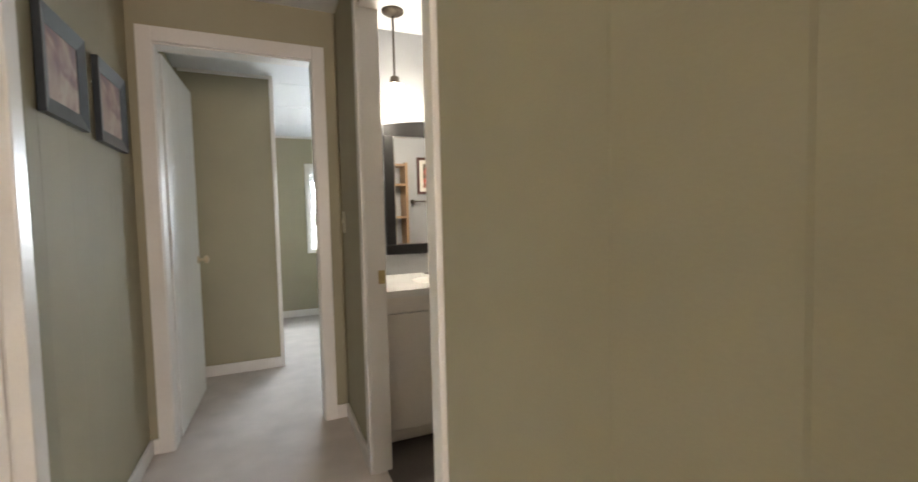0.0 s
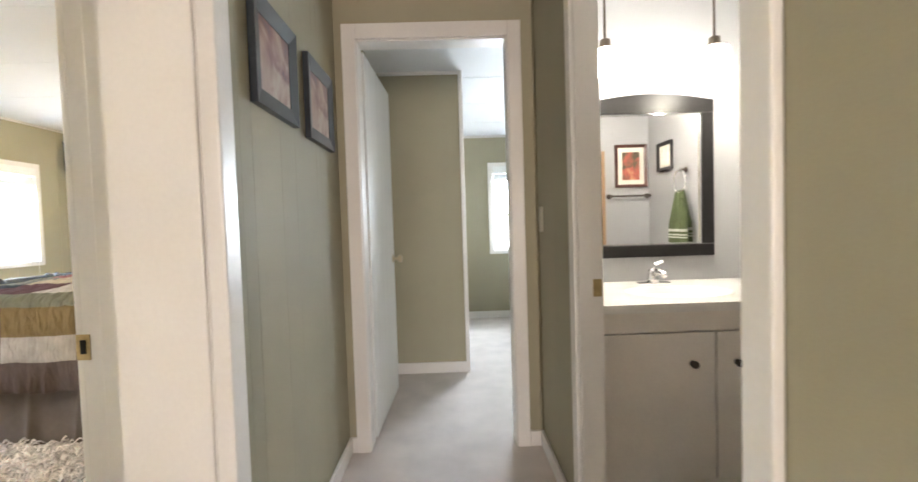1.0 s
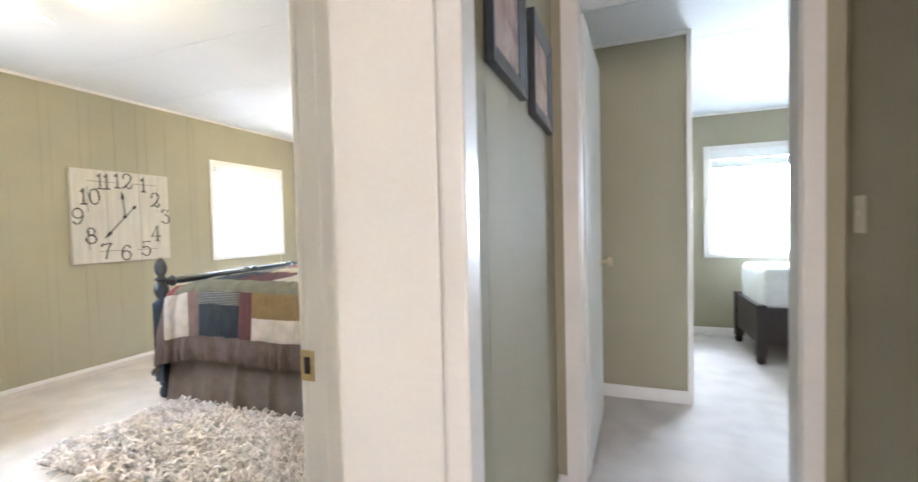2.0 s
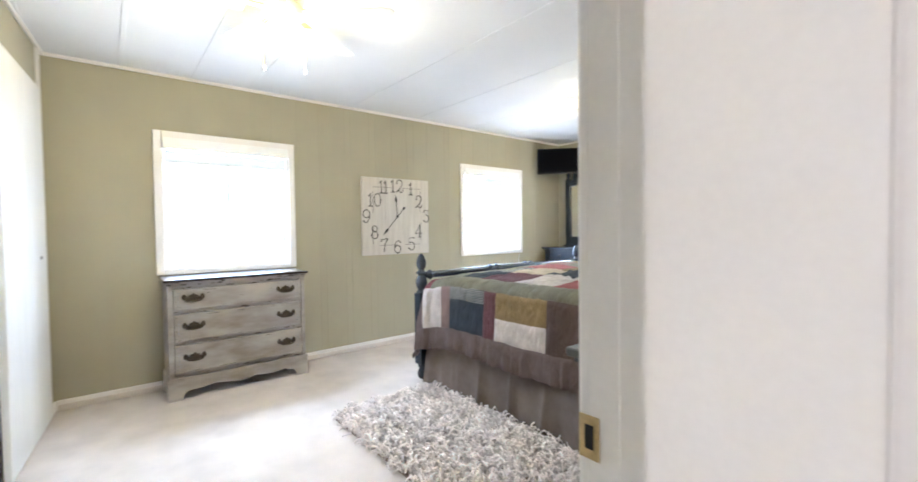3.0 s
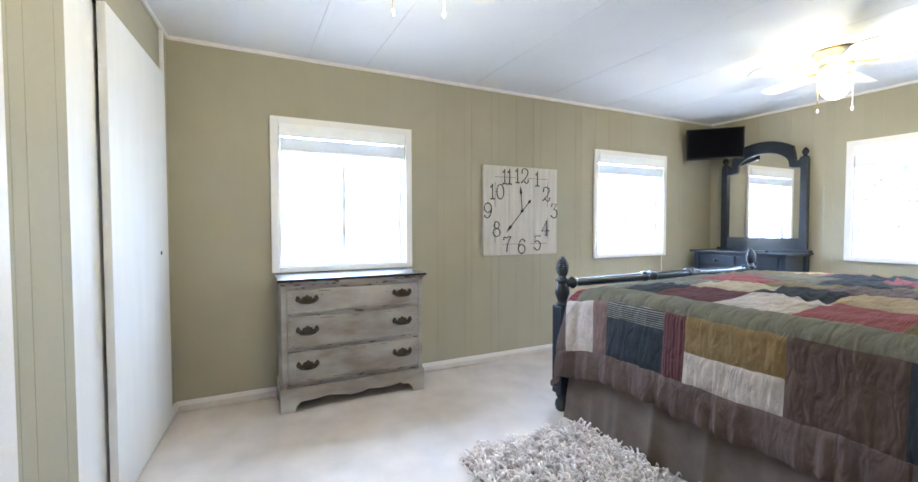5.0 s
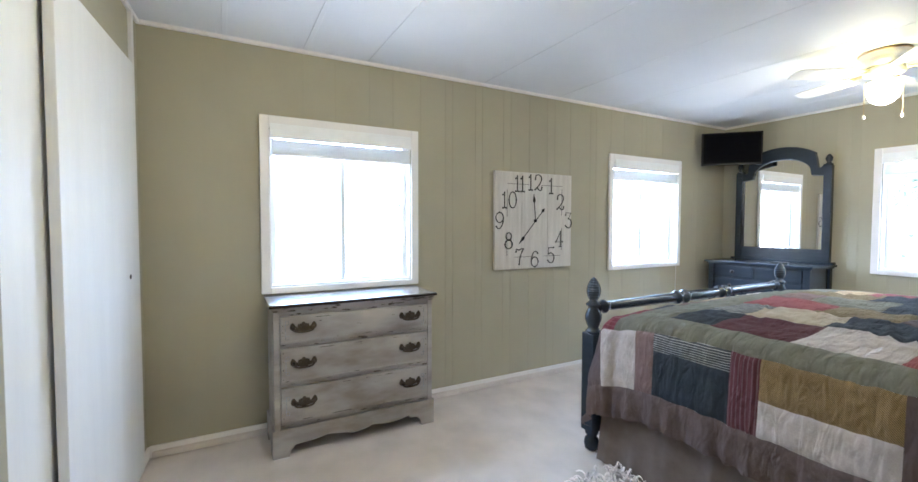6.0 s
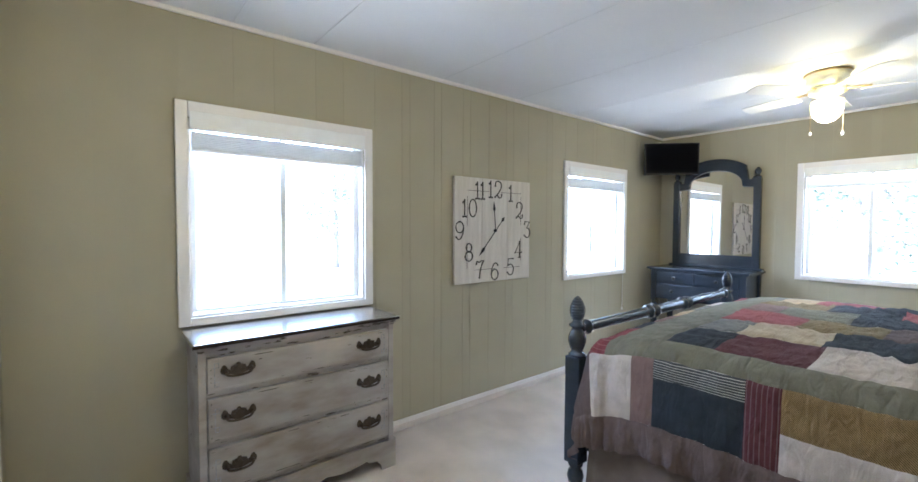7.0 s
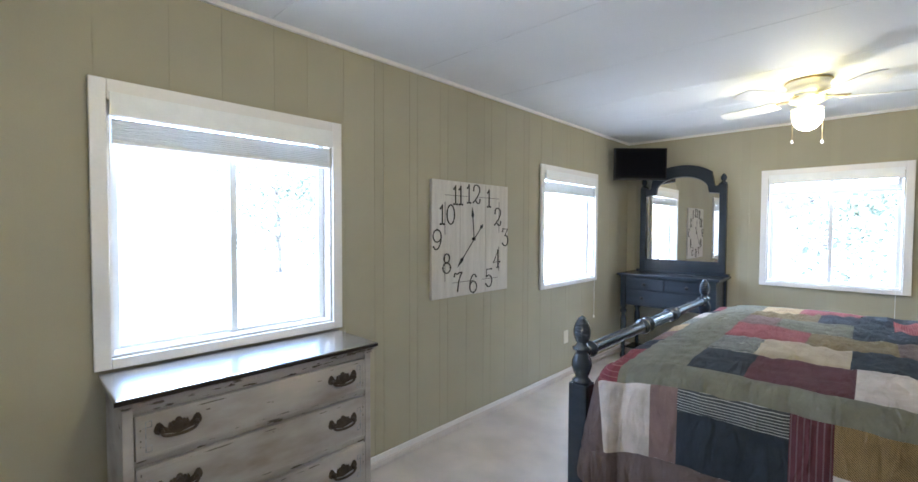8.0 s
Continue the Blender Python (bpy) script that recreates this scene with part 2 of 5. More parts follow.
plate = box(XB - 0.016, XB + 0.014, DOOR1[1] - 0.003, DOOR1[1], 0.838, 0.895, 0.0015)
part("latch_plate", plate, BRASS, door_1, "worn brass latch plate")
part("latch_hole", box(XB - 0.006, XB + 0.006, DOOR1[1] - 0.0045, DOOR1[1] - 0.002, 0.852, 0.883), BLACK, door_1)

# hall end wall with the doorway to the second room
DOOR2 = (-0.375, 0.345, 0.0, 2.005)
wall_end = structure("wall_end", wall_bm("x", XH, XR2, YE, YE2, CLG + 0.1, ((DOOR2[0] - 0.015, DOOR2[1] + 0.015, -0.02, DOOR2[3] + 0.015),)), OLIVE, "olive wall at the end of the hall")
lining = box(DOOR2[0] - 0.015, DOOR2[0], YE - 0.002, YE2 + 0.002, 0, 2.02)
box(DOOR2[1], DOOR2[1] + 0.015, YE - 0.002, YE2 + 0.002, 0, 2.02, bm=lining)
box(DOOR2[0], DOOR2[1], YE - 0.002, YE2 + 0.002, 2.005, 2.02, bm=lining)
door_2 = structure("door_2", lining, WHITE, "white cased doorway to the second bedroom", "doorway")
part("casing", box(DOOR2[0] - 0.07, DOOR2[0] - 0.004, YE - 0.018, YE, 0, 2.085, 0.005), WHITE, door_2)
part("casing", box(DOOR2[1] + 0.004, DOOR2[1] + 0.07, YE - 0.018, YE, 0, 2.085, 0.005), WHITE, door_2)
part("casing", box(DOOR2[0] - 0.004, DOOR2[1] + 0.004, YE - 0.018, YE, 2.012, 2.085, 0.005), WHITE, door_2)

# hall right-hand wall with the bathroom doorway
DOOR3 = (0.955, 1.80, 0.0, 2.03)
wall_bath = structure("wall_bath", wall_bm("y", -3.3, YE2 + 0.1, XR, XR2, CLG + 0.1, ((DOOR3[0] - 0.015, DOOR3[1] + 0.015, -0.02, DOOR3[3] + 0.015),)), OLIVE, "olive panelling wall between hall and bathroom")
panels(wall_bath, "y", [-3.1, -1.9, -0.7, 0.12, 0.33, DOOR3[0] - 0.075], XR, -1, CLG, gap=0.0004)
panels(wall_bath, "y", [DOOR3[1] + 0.07, 2.15, YE], XR, -1, CLG, gap=0.0004)
lining = box(XR - 0.002, XR2 + 0.002, DOOR3[1], DOOR3[1] + 0.015, 0, 2.045)
box(XR - 0.002, XR2 + 0.002, DOOR3[0] - 0.015, DOOR3[0], 0, 2.045, bm=lining)
box(XR - 0.002, XR2 + 0.002, DOOR3[0], DOOR3[1], 2.03, 2.045, bm=lining)
door_3 = structure("door_3", lining, WHITE, "white cased bathroom doorway with a brass latch plate", "doorway")
part("casing", box(XR - 0.018, XR, DOOR3[1] + 0.004, DOOR3[1] + 0.068, 0, 2.10, 0.005), WHITE, door_3)
part("casing", box(XR - 0.018, XR, DOOR3[0] - 0.068, DOOR3[0] - 0.004, 0, 2.10, 0.005), WHITE, door_3)
part("casing", box(XR - 0.018, XR, DOOR3[0] - 0.068, DOOR3[1] + 0.068, 2.1001, 2.165, 0.005), WHITE, door_3)
part("latch_plate", box(XR + 0.045, XR + 0.075, DOOR3[1] - 0.003, DOOR3[1], 0.85, 0.91, 0.001), BRASS, door_3, "worn brass latch plate")

# bathroom walls
XBR, YBN = 1.62, 0.90
wall_vanity = structure("wall_vanity", box(XR2, XBR + 0.1, 2.56, 2.66, -0.02, CLG + 0.1), GREYWALL, "grey painted bathroom wall behind the mirror")
wall_towel = structure("wall_towel", box(XBR, XBR + 0.1, YBN - 0.1, 2.56, -0.02, CLG + 0.1), GREYWALL, "grey painted bathroom side wall")
wall_partition = structure("wall_partition", box(0.95, XBR, 1.28, 1.36, -0.02, CLG + 0.1), GREYWALL, "grey painted partition facing the bathroom mirror")
wall_tub = structure("wall_tub", box(XR2, XBR, YBN - 0.1, YBN, -0.02, CLG + 0.1), GREYWALL, "grey painted bathroom wall facing the mirror")
structure("wall_bath_lining", wall_bm("y", YBN, 2.56, XR2, XR2 + 0.004, CLG, ((DOOR3[0] - 0.015, DOOR3[1] + 0.015, -0.02, DOOR3[3] + 0.015),), 0.006), GREYWALL, "grey painted bathroom wall beside the doorway")

# second bedroom
YF = 5.445
W4 = (0.55, 1.62, 0.80, 1.755)
wall_far = structure("wall_far", wall_bm("x", XH, 2.6, YF, YF + 0.14, CLG + 0.1, (W4,)), OLIVE, "olive end wall of the second bedroom with a window")
wall_closet = structure("wall_closet", box(XH, 0.153, 3.58, YF, -0.02, CLG), OLIVE, "olive closet block in the second bedroom")
part("corner_bead", box(0.135, 0.165, 3.568, 3.60, 0, CLG, 0.004), WHITE, wall_closet)
structure("wall_second_right", box(2.5, 2.6, 2.66, YF, -0.02, CLG + 0.1), OLIVE, "olive side wall of the second bedroom")
structure("wall_second_near", box(XBR + 0.1, 2.6, 2.56, 2.66, -0.02, CLG + 0.1), OLIVE, "olive near wall of the second bedroom")
# hall behind the camera, never in view; its opening is added for the fill lamp
structure("wall_hall_back", wall_bm("x", XH, XR, -3.3, -3.2, CLG + 0.1, ((0.30, 0.475, 0.85, 1.95),)), OLIVE, "olive wall closing the hall, unseen, with an opening added for the fill lamp")

# closet wall of the bedroom, a little out of square
SOUTH = pose(-4.225, 0.515, 0, 0, 0, -4.86)
CL1, CL2 = (0.15, 1.30, 0.0, 2.02), (1.775, 2.75, 0.0, 2.02)
wall_south = structure("wall_south", wall_bm("x", -0.02, 3.52, -0.10, 0.0, CLG + 0.1, (CL1, CL2)), OLIVE, "olive panelling wall with sliding closet doors", matrix=SOUTH)
panels(wall_south, "x", [0.0, 0.15, 1.30, 1.37, 1.545, 1.62, 1.69], 0.0, 1, CLG, (CL1, CL2))
part("trim_strip", box(0.112, 0.146, 0.0, 0.018, 0, CLG, 0.003), WHITE, wall_south)
part("casing", box(1.68, 1.774, 0.003, 0.022, 0, 2.08, 0.005), WHITE, wall_south)
structure("wall_closet_back", box(-0.02, 3.52, -0.75, -0.70, -0.02, CLG), OLIVE, "wall at the back of the closets", matrix=SOUTH)

ceiling = structure("ceiling", box(-4.5, 2.7, -3.3, 6.0, CLG + 0.004, CLG + 0.2), CEIL, "white ceiling panels with narrow battens", "ceiling")
bm = bmesh.new()
seams = [0.48, 0.915, 1.34, 1.735, 2.6, 3.32, 4.03, 4.7, 5.3]
for a, b in zip([-0.2] + seams, seams + [5.75]):
    box(-4.4, XB, a + 0.0015, b - 0.0015, CLG, CLG + 0.004, 0.001, bm=bm, segs=1)
for a, b in zip([-3.2, -0.4, 0.8, 2.0], [-0.4, 0.8, 2.0, 2.6]):
    box(XH, 2.55, a + 0.0015, b - 0.0015, CLG, CLG + 0.004, 0.001, bm=bm, segs=1)
for a in seams[:4]:
    box(-4.2, XB - 0.03, a - 0.013, a + 0.013, CLG - 0.005, CLG + 0.001, 0.001, bm=bm, segs=1)
structure("ceiling_panels", bm, CEIL, "white sheet ceiling panels with fine seams", "ceiling")

bm = bmesh.new()
for a, b in zip([-0.1, 0.55, 1.1, 1.7, 2.3], [0.55, 1.1, 1.7, 2.3, 3.0]):
    box(XH, 2.55, a + 0.0015, b - 0.0015, 0, 0.014, 0.002, bm=bm, segs=1)
structure("ceiling_second", bm, CEIL, "white ceiling panels sloping to the eaves", "ceiling", pose(0, 2.6, 2.30, -3.1))

# skirting and cornice trim
def trim(name, label, pieces, z0, z1, matrix=None):
    bm = bmesh.new()
    for x0, x1, y0, y1 in pieces:
        box(x0, x1, y0, y1, z0, z1, 0.004, bm=bm)
    return structure(name, bm, WHITE, label, name.split("_")[0], matrix)


trim("baseboard_bedroom", "white painted baseboard", [(XW + 0.004, XW + 0.016, 0.53, YN - 0.004), (XW + 0.016, XB - 0.004, YN - 0.016, YN - 0.004), (XB - 0.016, XB - 0.004, 1.365, YN - 0.016)], 0, 0.064)
structure("floor_edge", merge(box(XW + 0.004, XW + 0.03, 0.54, YN - 0.004, 0.0, 0.036, 0.010), box(XW + 0.03, XB - 0.004, YN - 0.03, YN - 0.004, 0.0, 0.036, 0.010)), CARPET, "carpet edge turned up at the wall", "floor")
trim("baseboard_hall", "white painted hall baseboard", [(XH + 0.004, XH + 0.018, 1.362, YE), (XR - 0.018, XR - 0.004, DOOR3[1] + 0.07, YE), (XR - 0.018, XR - 0.004, -1.6, DOOR3[0] - 0.07), (XH + 0.018, DOOR2[0] - 0.07, YE - 0.014, YE), (DOOR2[1] + 0.07, XR - 0.018, YE - 0.014, YE)], 0, 0.075)
trim("baseboard_second", "white painted baseboard in the second bedroom", [(XH + 0.03, 0.137, 3.566, 3.58), (0.153, 2.5, YF - 0.014, YF)], 0, 0.08)
trim("baseboard_closet", "white baseboard by the closet", [(0.0, 0.11, 0.004, 0.016), (1.31, 1.65, 0.004, 0.016)], 0, 0.06, SOUTH)
trim("trim_cornice", "narrow white ceiling trim", [(XW + 0.004, XW + 0.022, 0.53, YN - 0.004), (XW + 0.022, XB - 0.004, YN - 0.022, YN - 0.004), (XB - 0.022, XB - 0.004, 0.3, YN - 0.022)], CLG - 0.022, CLG)
trim("trim_cornice_second", "narrow white ceiling trim over the second window", [(0.171, 2.5, YF - 0.018, YF)], 2.125, 2.147)
trim("trim_cornice_block", "narrow white ceiling trim on the closet block", [(XH + 0.03, 0.153, 3.562, 3.58)], 2.225, 2.25)
trim("trim_cornice_closet", "narrow white ceiling trim over the closet", [(0.0, 3.4, 0.004, 0.02)], CLG - 0.022, CLG, SOUTH)


# ---- windows ----
def window(name, label, a0, a1, z0, z1, m, drop, cord=0.0):
    """A cased sliding window in an opening; local x along the wall, y out of the room, wall face at y = 0."""
    w = tagged(new(name), label, "window", "", "structure")
    w.matrix_world = m
    c = 0.052
    part("casing", box(a0 - c, a0 - 0.002, -0.022, -0.004, z0 - c + 0.012, z1 + 0.075, 0.004), WHITE, w)
    part("casing", box(a1 + 0.002, a1 + c, -0.022, -0.004, z0 - c + 0.012, z1 + 0.075, 0.004), WHITE, w)
    part("casing", box(a0 - 0.002, a1 + 0.002, -0.022, -0.004, z1 + 0.002, z1 + 0.075, 0.004), WHITE, w)
    part("sill", box(a0 - 0.002, a1 + 0.002, -0.024, -0.004, z0 - c + 0.012, z0 - 0.002, 0.004), WHITE, w)
    lin = box(a0, a0 + 0.008, -0.003, 0.1, z0, z1)
    box(a1 - 0.008, a1, -0.003, 0.1, z0, z1, bm=lin)
    box(a0 + 0.008, a1 - 0.008, -0.003, 0.1, z1 - 0.008, z1, bm=lin)
    box(a0 + 0.008, a1 - 0.008, -0.003, 0.1, z0, z0 + 0.008, bm=lin)
    part("lining", lin, WHITE, w)
    mid = (a0 + a1) / 2
    for s0, s1, y in ((a0 + 0.01, mid + 0.015, 0.075), (mid - 0.015, a1 - 0.01, 0.055)):
        fr = box(s0, s0 + 0.028, y, y + 0.02, z0 + 0.01, z1 - 0.01, 0.003)
        box(s1 - 0.028, s1, y, y + 0.02, z0 + 0.01, z1 - 0.01, 0.003, bm=fr)
        box(s0 + 0.028, s1 - 0.028, y, y + 0.02, z1 - 0.038, z1 - 0.01, 0.003, bm=fr)
        box(s0 + 0.028, s1 - 0.028, y, y + 0.02, z0 + 0.01, z0 + 0.022, 0.003, bm=fr)
        sash = part("sash", fr, VINYL, w)
        pane = part("pane", box(s0 + 0.028, s1 - 0.028, y + 0.008, y + 0.011, z0 + 0.022, z1 - 0.038), GLASS, sash)
        pane.visible_shadow = False
    part("latch", box(mid - 0.018, mid - 0.006, 0.04, 0.055, (z0 + z1) / 2 - 0.03, (z0 + z1) / 2 + 0.03, 0.003), VINYL, w)
    # drawn-up blind: head rail, stack of slats, bottom rail, cords
    bl = tagged(new("window_blind"), "white slatted blind drawn up under its valance", "blind", "window blinds")
    bl.matrix_world = m
    part("valance", box(a0 + 0.004, a1 - 0.004, -0.034, -0.026, z1 - 0.055, z1 + 0.028, 0.003), BLIND, bl)
    part("head_rail", box(a0 + 0.012, a1 - 0.012, -0.018, 0.03, z1 - 0.045, z1 - 0.01, 0.003), BLIND, bl)
    n = 9
    z = z1 - 0.062
    for i in range(n):
        part("slat", box(a0 + 0.014, a1 - 0.014, -0.02 + 0.002 * (i % 2), 0.03, z - 0.005, z - 0.001), BLIND, bl)
        z -= drop / n
    part("bottom_rail", box(a0 + 0.014, a1 - 0.014, -0.02, 0.03, z - 0.016, z, 0.004), BLIND, bl)
    if cord:
        cx = a1 - 0.035
        part("cord", tube([(cx, -0.038, z1 - 0.05), (cx + 0.002, -0.04, (z1 + cord) / 2), (cx, -0.036, cord + 0.03)], 0.0016, 6), BLIND, bl)
        part("tassel", lathe([(0.003, 0.03), (0.006, 0.024), (0.008, 0.004), (0.006, 0.0)], 10, None, Matrix.Translation((cx, -0.036, cord))), BLIND, bl)
    return w


window("window_1", "white cased sliding window above the chest of drawers", W1[0], W1[1], W1[2], W1[3], Matrix.Translation((XW + 0.004, 0, 0)) @ Matrix.Rotation(radians(90), 4, 'Z'), 0.075, 1.25)
window("window_2", "white cased sliding window beside the clock", W2[0], W2[1], W2[2], W2[3], Matrix.Translation((XW + 0.004, 0, 0)) @ Matrix.Rotation(radians(90), 4, 'Z'), 0.075, 0.47)
window("window_3", "white cased sliding window in the end wall", W3[0], W3[1], W3[2], W3[3], Matrix.Translation((0, YN - 0.004, 0)), 0.075, 0.62)
window("window_4", "white window above the second bed", W4[0], W4[1], W4[2], W4[3], Matrix.Translation((0, YF, 0)), 0.06)


# ---- outdoors ----
# surface unknown: made pale so the outdoors whites out and bounces light indoors
PALEGROUND = mat("pale_ground", (0.52, 0.50, 0.46), 0.9, vary=0.1, scale=1.5, bump=0.6, bump_scale=60, world_space=True)
LEAF = mat("leaves", (0.19, 0.24, 0.18), 0.6, vary=0.2, scale=4, island=0.45)
BARK = mat("bark", (0.26, 0.23, 0.20), 0.9, vary=0.2, scale=8, bump=0.6, bump_scale=40)
bm = bmesh.new()
bmesh.ops.create_grid(bm, x_segments=40, y_segments=40, size=300)
ground = structure("ground", bm, PALEGROUND, "sunlit ground round the house, made pale to bounce daylight", "ground")
ground.location = (0, 0, -0.75)


def tree(place, height, spread, seed):
    rnd = random.Random(seed)
    t = thing("tree", "leafy green garden tree outside the window", "tree", place, rnd.uniform(0, 360), "garden trees")
    trunk = bmesh.new()
    tube([(0, 0, 0), (0.05, 0.02, height * 0.3), (0.0, 0.1, height * 0.6), (0.05, 0.0, height * 0.9)], [0.16, 0.12, 0.08, 0.03], 8, trunk)
    limbs = []
    for i in range(9):
        z, a = height * rnd.uniform(0.2, 0.75), rnd.uniform(0, 6.28)
        tip = Vector((math.cos(a) * spread * rnd.uniform(0.5, 0.9), math.sin(a) * spread * rnd.uniform(0.5, 0.9), z + height * rnd.uniform(0.1, 0.25)))
        tube([(0, 0, z), tip * 0.5 + Vector((0, 0, z * 0.5 + 0.1)), tip], [0.05, 0.035, 0.012], 6, trunk)
        limbs.append(tip)
    part("trunk", trunk, BARK, t)
    bm = bmesh.new()
    for tip in limbs * 3 + [Vector((0, 0, height * 0.95))] * 2:
        c = tip + Vector([rnd.gauss(0, 0.25) * spread for _ in range(3)])
        for k in range(150):
            p = c + Vector([rnd.gauss(0, 0.22) * spread for _ in range(3)])
            s = rnd.uniform(0.05, 0.12)
            q = Euler([rnd.uniform(0, 6.28) for _ in range(3)]).to_matrix()
            bm.faces.new([bm.verts.new(p + q @ Vector(v) * s) for v in ((-0.5, 0, 0), (0, -0.9, 0.1), (0.5, 0, 0), (0, 0.9, 0.1))])
    part("crown", bm, LEAF, t)


for i, (x, y) in enumerate(((-24, 13.0), (-16, 10.5), (-17, 13), (-3.8, 14.5), (-1.2, 15.5), (-6.5, 16.5), (1.6, 14.0), (-22, 9.5))):
    tree((x, y, -0.75), 5.5 + 0.9 * (i % 3), 1.9 + 0.3 * (i % 2), i)


# ---- bedroom: closet doors ----
def sliding_door(label, a0, a1, y, knob, z1=2.012):
    d = tagged(new("closet_door"), label, "closet door", "sliding closet doors")
    d.matrix_world = SOUTH
    part("slab", box(a0, a1, y - 0.03, y, 0.012, z1, 0.003), SLAB, d)
    m = Matrix.Translation((knob, y, 1.0)) @ Matrix.Rotation(radians(-90), 4, 'X')
    part("finger_pull", lathe([(0.011, -0.004), (0.011, 0.002), (0.007, 0.003), (0.006, 0.0006)], 14, None, m), DARKMETAL, d, "small dark finger pull")


sliding_door("white flush sliding closet door hung in front", 0.155, 1.01, 0.024, 0.30)
sliding_door("white flush sliding closet door hung behind", 0.42, 1.298, -0.020, 0.47)
sliding_door("white flush sliding door of the second closet", 1.777, 2.748, 0.014, 1.825)
tagged(obj("closet_track", box(0.155, 1.298, -0.097, 0.0, 2.013, 2.0195, 0.001), DARKMETAL), "dark metal track over the closet doors", "track").matrix_world = SOUTH


# ---- bedroom: chest of drawers ----
def distressed(name, worn):
    """Rubbed grey paint over dark wood; a lower worn shows more wood."""
    m = bpy.data.materials.new(name)
    m.use_nodes = True
    nt = m.node_tree
    n, l = nt.nodes, nt.links
    b = n["Principled BSDF"]
    tc = n.new("ShaderNodeTexCoord")
    mp = n.new("ShaderNodeMapping")
    mp.inputs["Scale"].default_value = (1.4, 0.9, 2.6)
    l.new(tc.outputs["Object"], mp.inputs[0])
    streak = n.new("ShaderNodeTexNoise")
    streak.inputs["Scale"].default_value, streak.inputs["Detail"].default_value = 3.4, 8
    l.new(mp.outputs[0], streak.inputs["Vector"])
    r1 = n.new("ShaderNodeValToRGB")
    for pos, c in ((0.30, (0.22, 0.185, 0.155)), (0.44, (0.305, 0.275, 0.25)), (0.56, (0.365, 0.34, 0.32)), (0.72, (0.45, 0.41, 0.375))):
        e = r1.color_ramp.elements.new(pos)
        e.color = (*c, 1)
    r1.color_ramp.elements.remove(r1.color_ramp.elements[0])
    r1.color_ramp.elements.remove(r1.color_ramp.elements[-1])
    l.new(streak.outputs["Fac"], r1.inputs[0])
    chip = n.new("ShaderNodeTexNoise")
    chip.inputs["Scale"].default_value, chip.inputs["Detail"].default_value = 16, 8
    mp2 = n.new("ShaderNodeMapping")
    mp2.inputs["Scale"].default_value = (1, 0.6, 2.2) if worn > 0.6 else (1.6, 0.7, 3.6)
    l.new(tc.outputs["Object"], mp2.inputs[0])
    l.new(mp2.outputs[0], chip.inputs["Vector"])
    r2 = n.new("ShaderNodeValToRGB")
    r2.color_ramp.elements[0].position, r2.color_ramp.elements[1].position = worn, worn + 0.035
    l.new(chip.outputs["Fac"], r2.inputs[0])
    mx = n.new("ShaderNodeMix")
    mx.data_type = 'RGBA'
    l.new(r2.outputs[0], mx.inputs[0])
    l.new(r1.outputs[0], mx.inputs[6])
    mx.inputs[7].default_value = (0.085, 0.068, 0.055, 1)
    l.new(mx.outputs[2], b.inputs["Base Color"])
    b.inputs["Roughness"].default_value = 0.6
    bp = n.new("ShaderNodeBump")
    bp.inputs["Strength"].default_value, bp.inputs["Distance"].default_value = 0.35, 0.003
    l.new(streak.outputs["Fac"], bp.inputs["Height"])
    l.new(bp.outputs[0], b.inputs["Normal"])
    return m


CHEST = distressed("distressed_grey_paint", 0.70)
CHESTWORN = distressed("worn_edge_paint", 0.585)
DARKTOP = mat("dark_walnut_top", (0.035, 0.025, 0.02), 0.26, vary=0.12, scale=3, stretch=(8, 1, 1), bump=0.03, spec=1.0)
DARKTOP.node_tree.nodes["Principled BSDF"].inputs["Coat Weight"].default_value = 1.0
DARKTOP.node_tree.nodes["Principled BSDF"].inputs["Coat Roughness"].default_value = 0.24
DARKTOP.node_tree.nodes["Principled BSDF"].inputs["Coat IOR"].default_value = 4.4
DARKEDGE = mat("dark_walnut_edge", (0.03, 0.021, 0.017), 0.6, vary=0.15, scale=5, bump=0.1, spec=0.2)


FRET = mat("faded_blue_grey_paint", (0.34, 0.36, 0.40), 0.6, vary=0.25, scale=40)


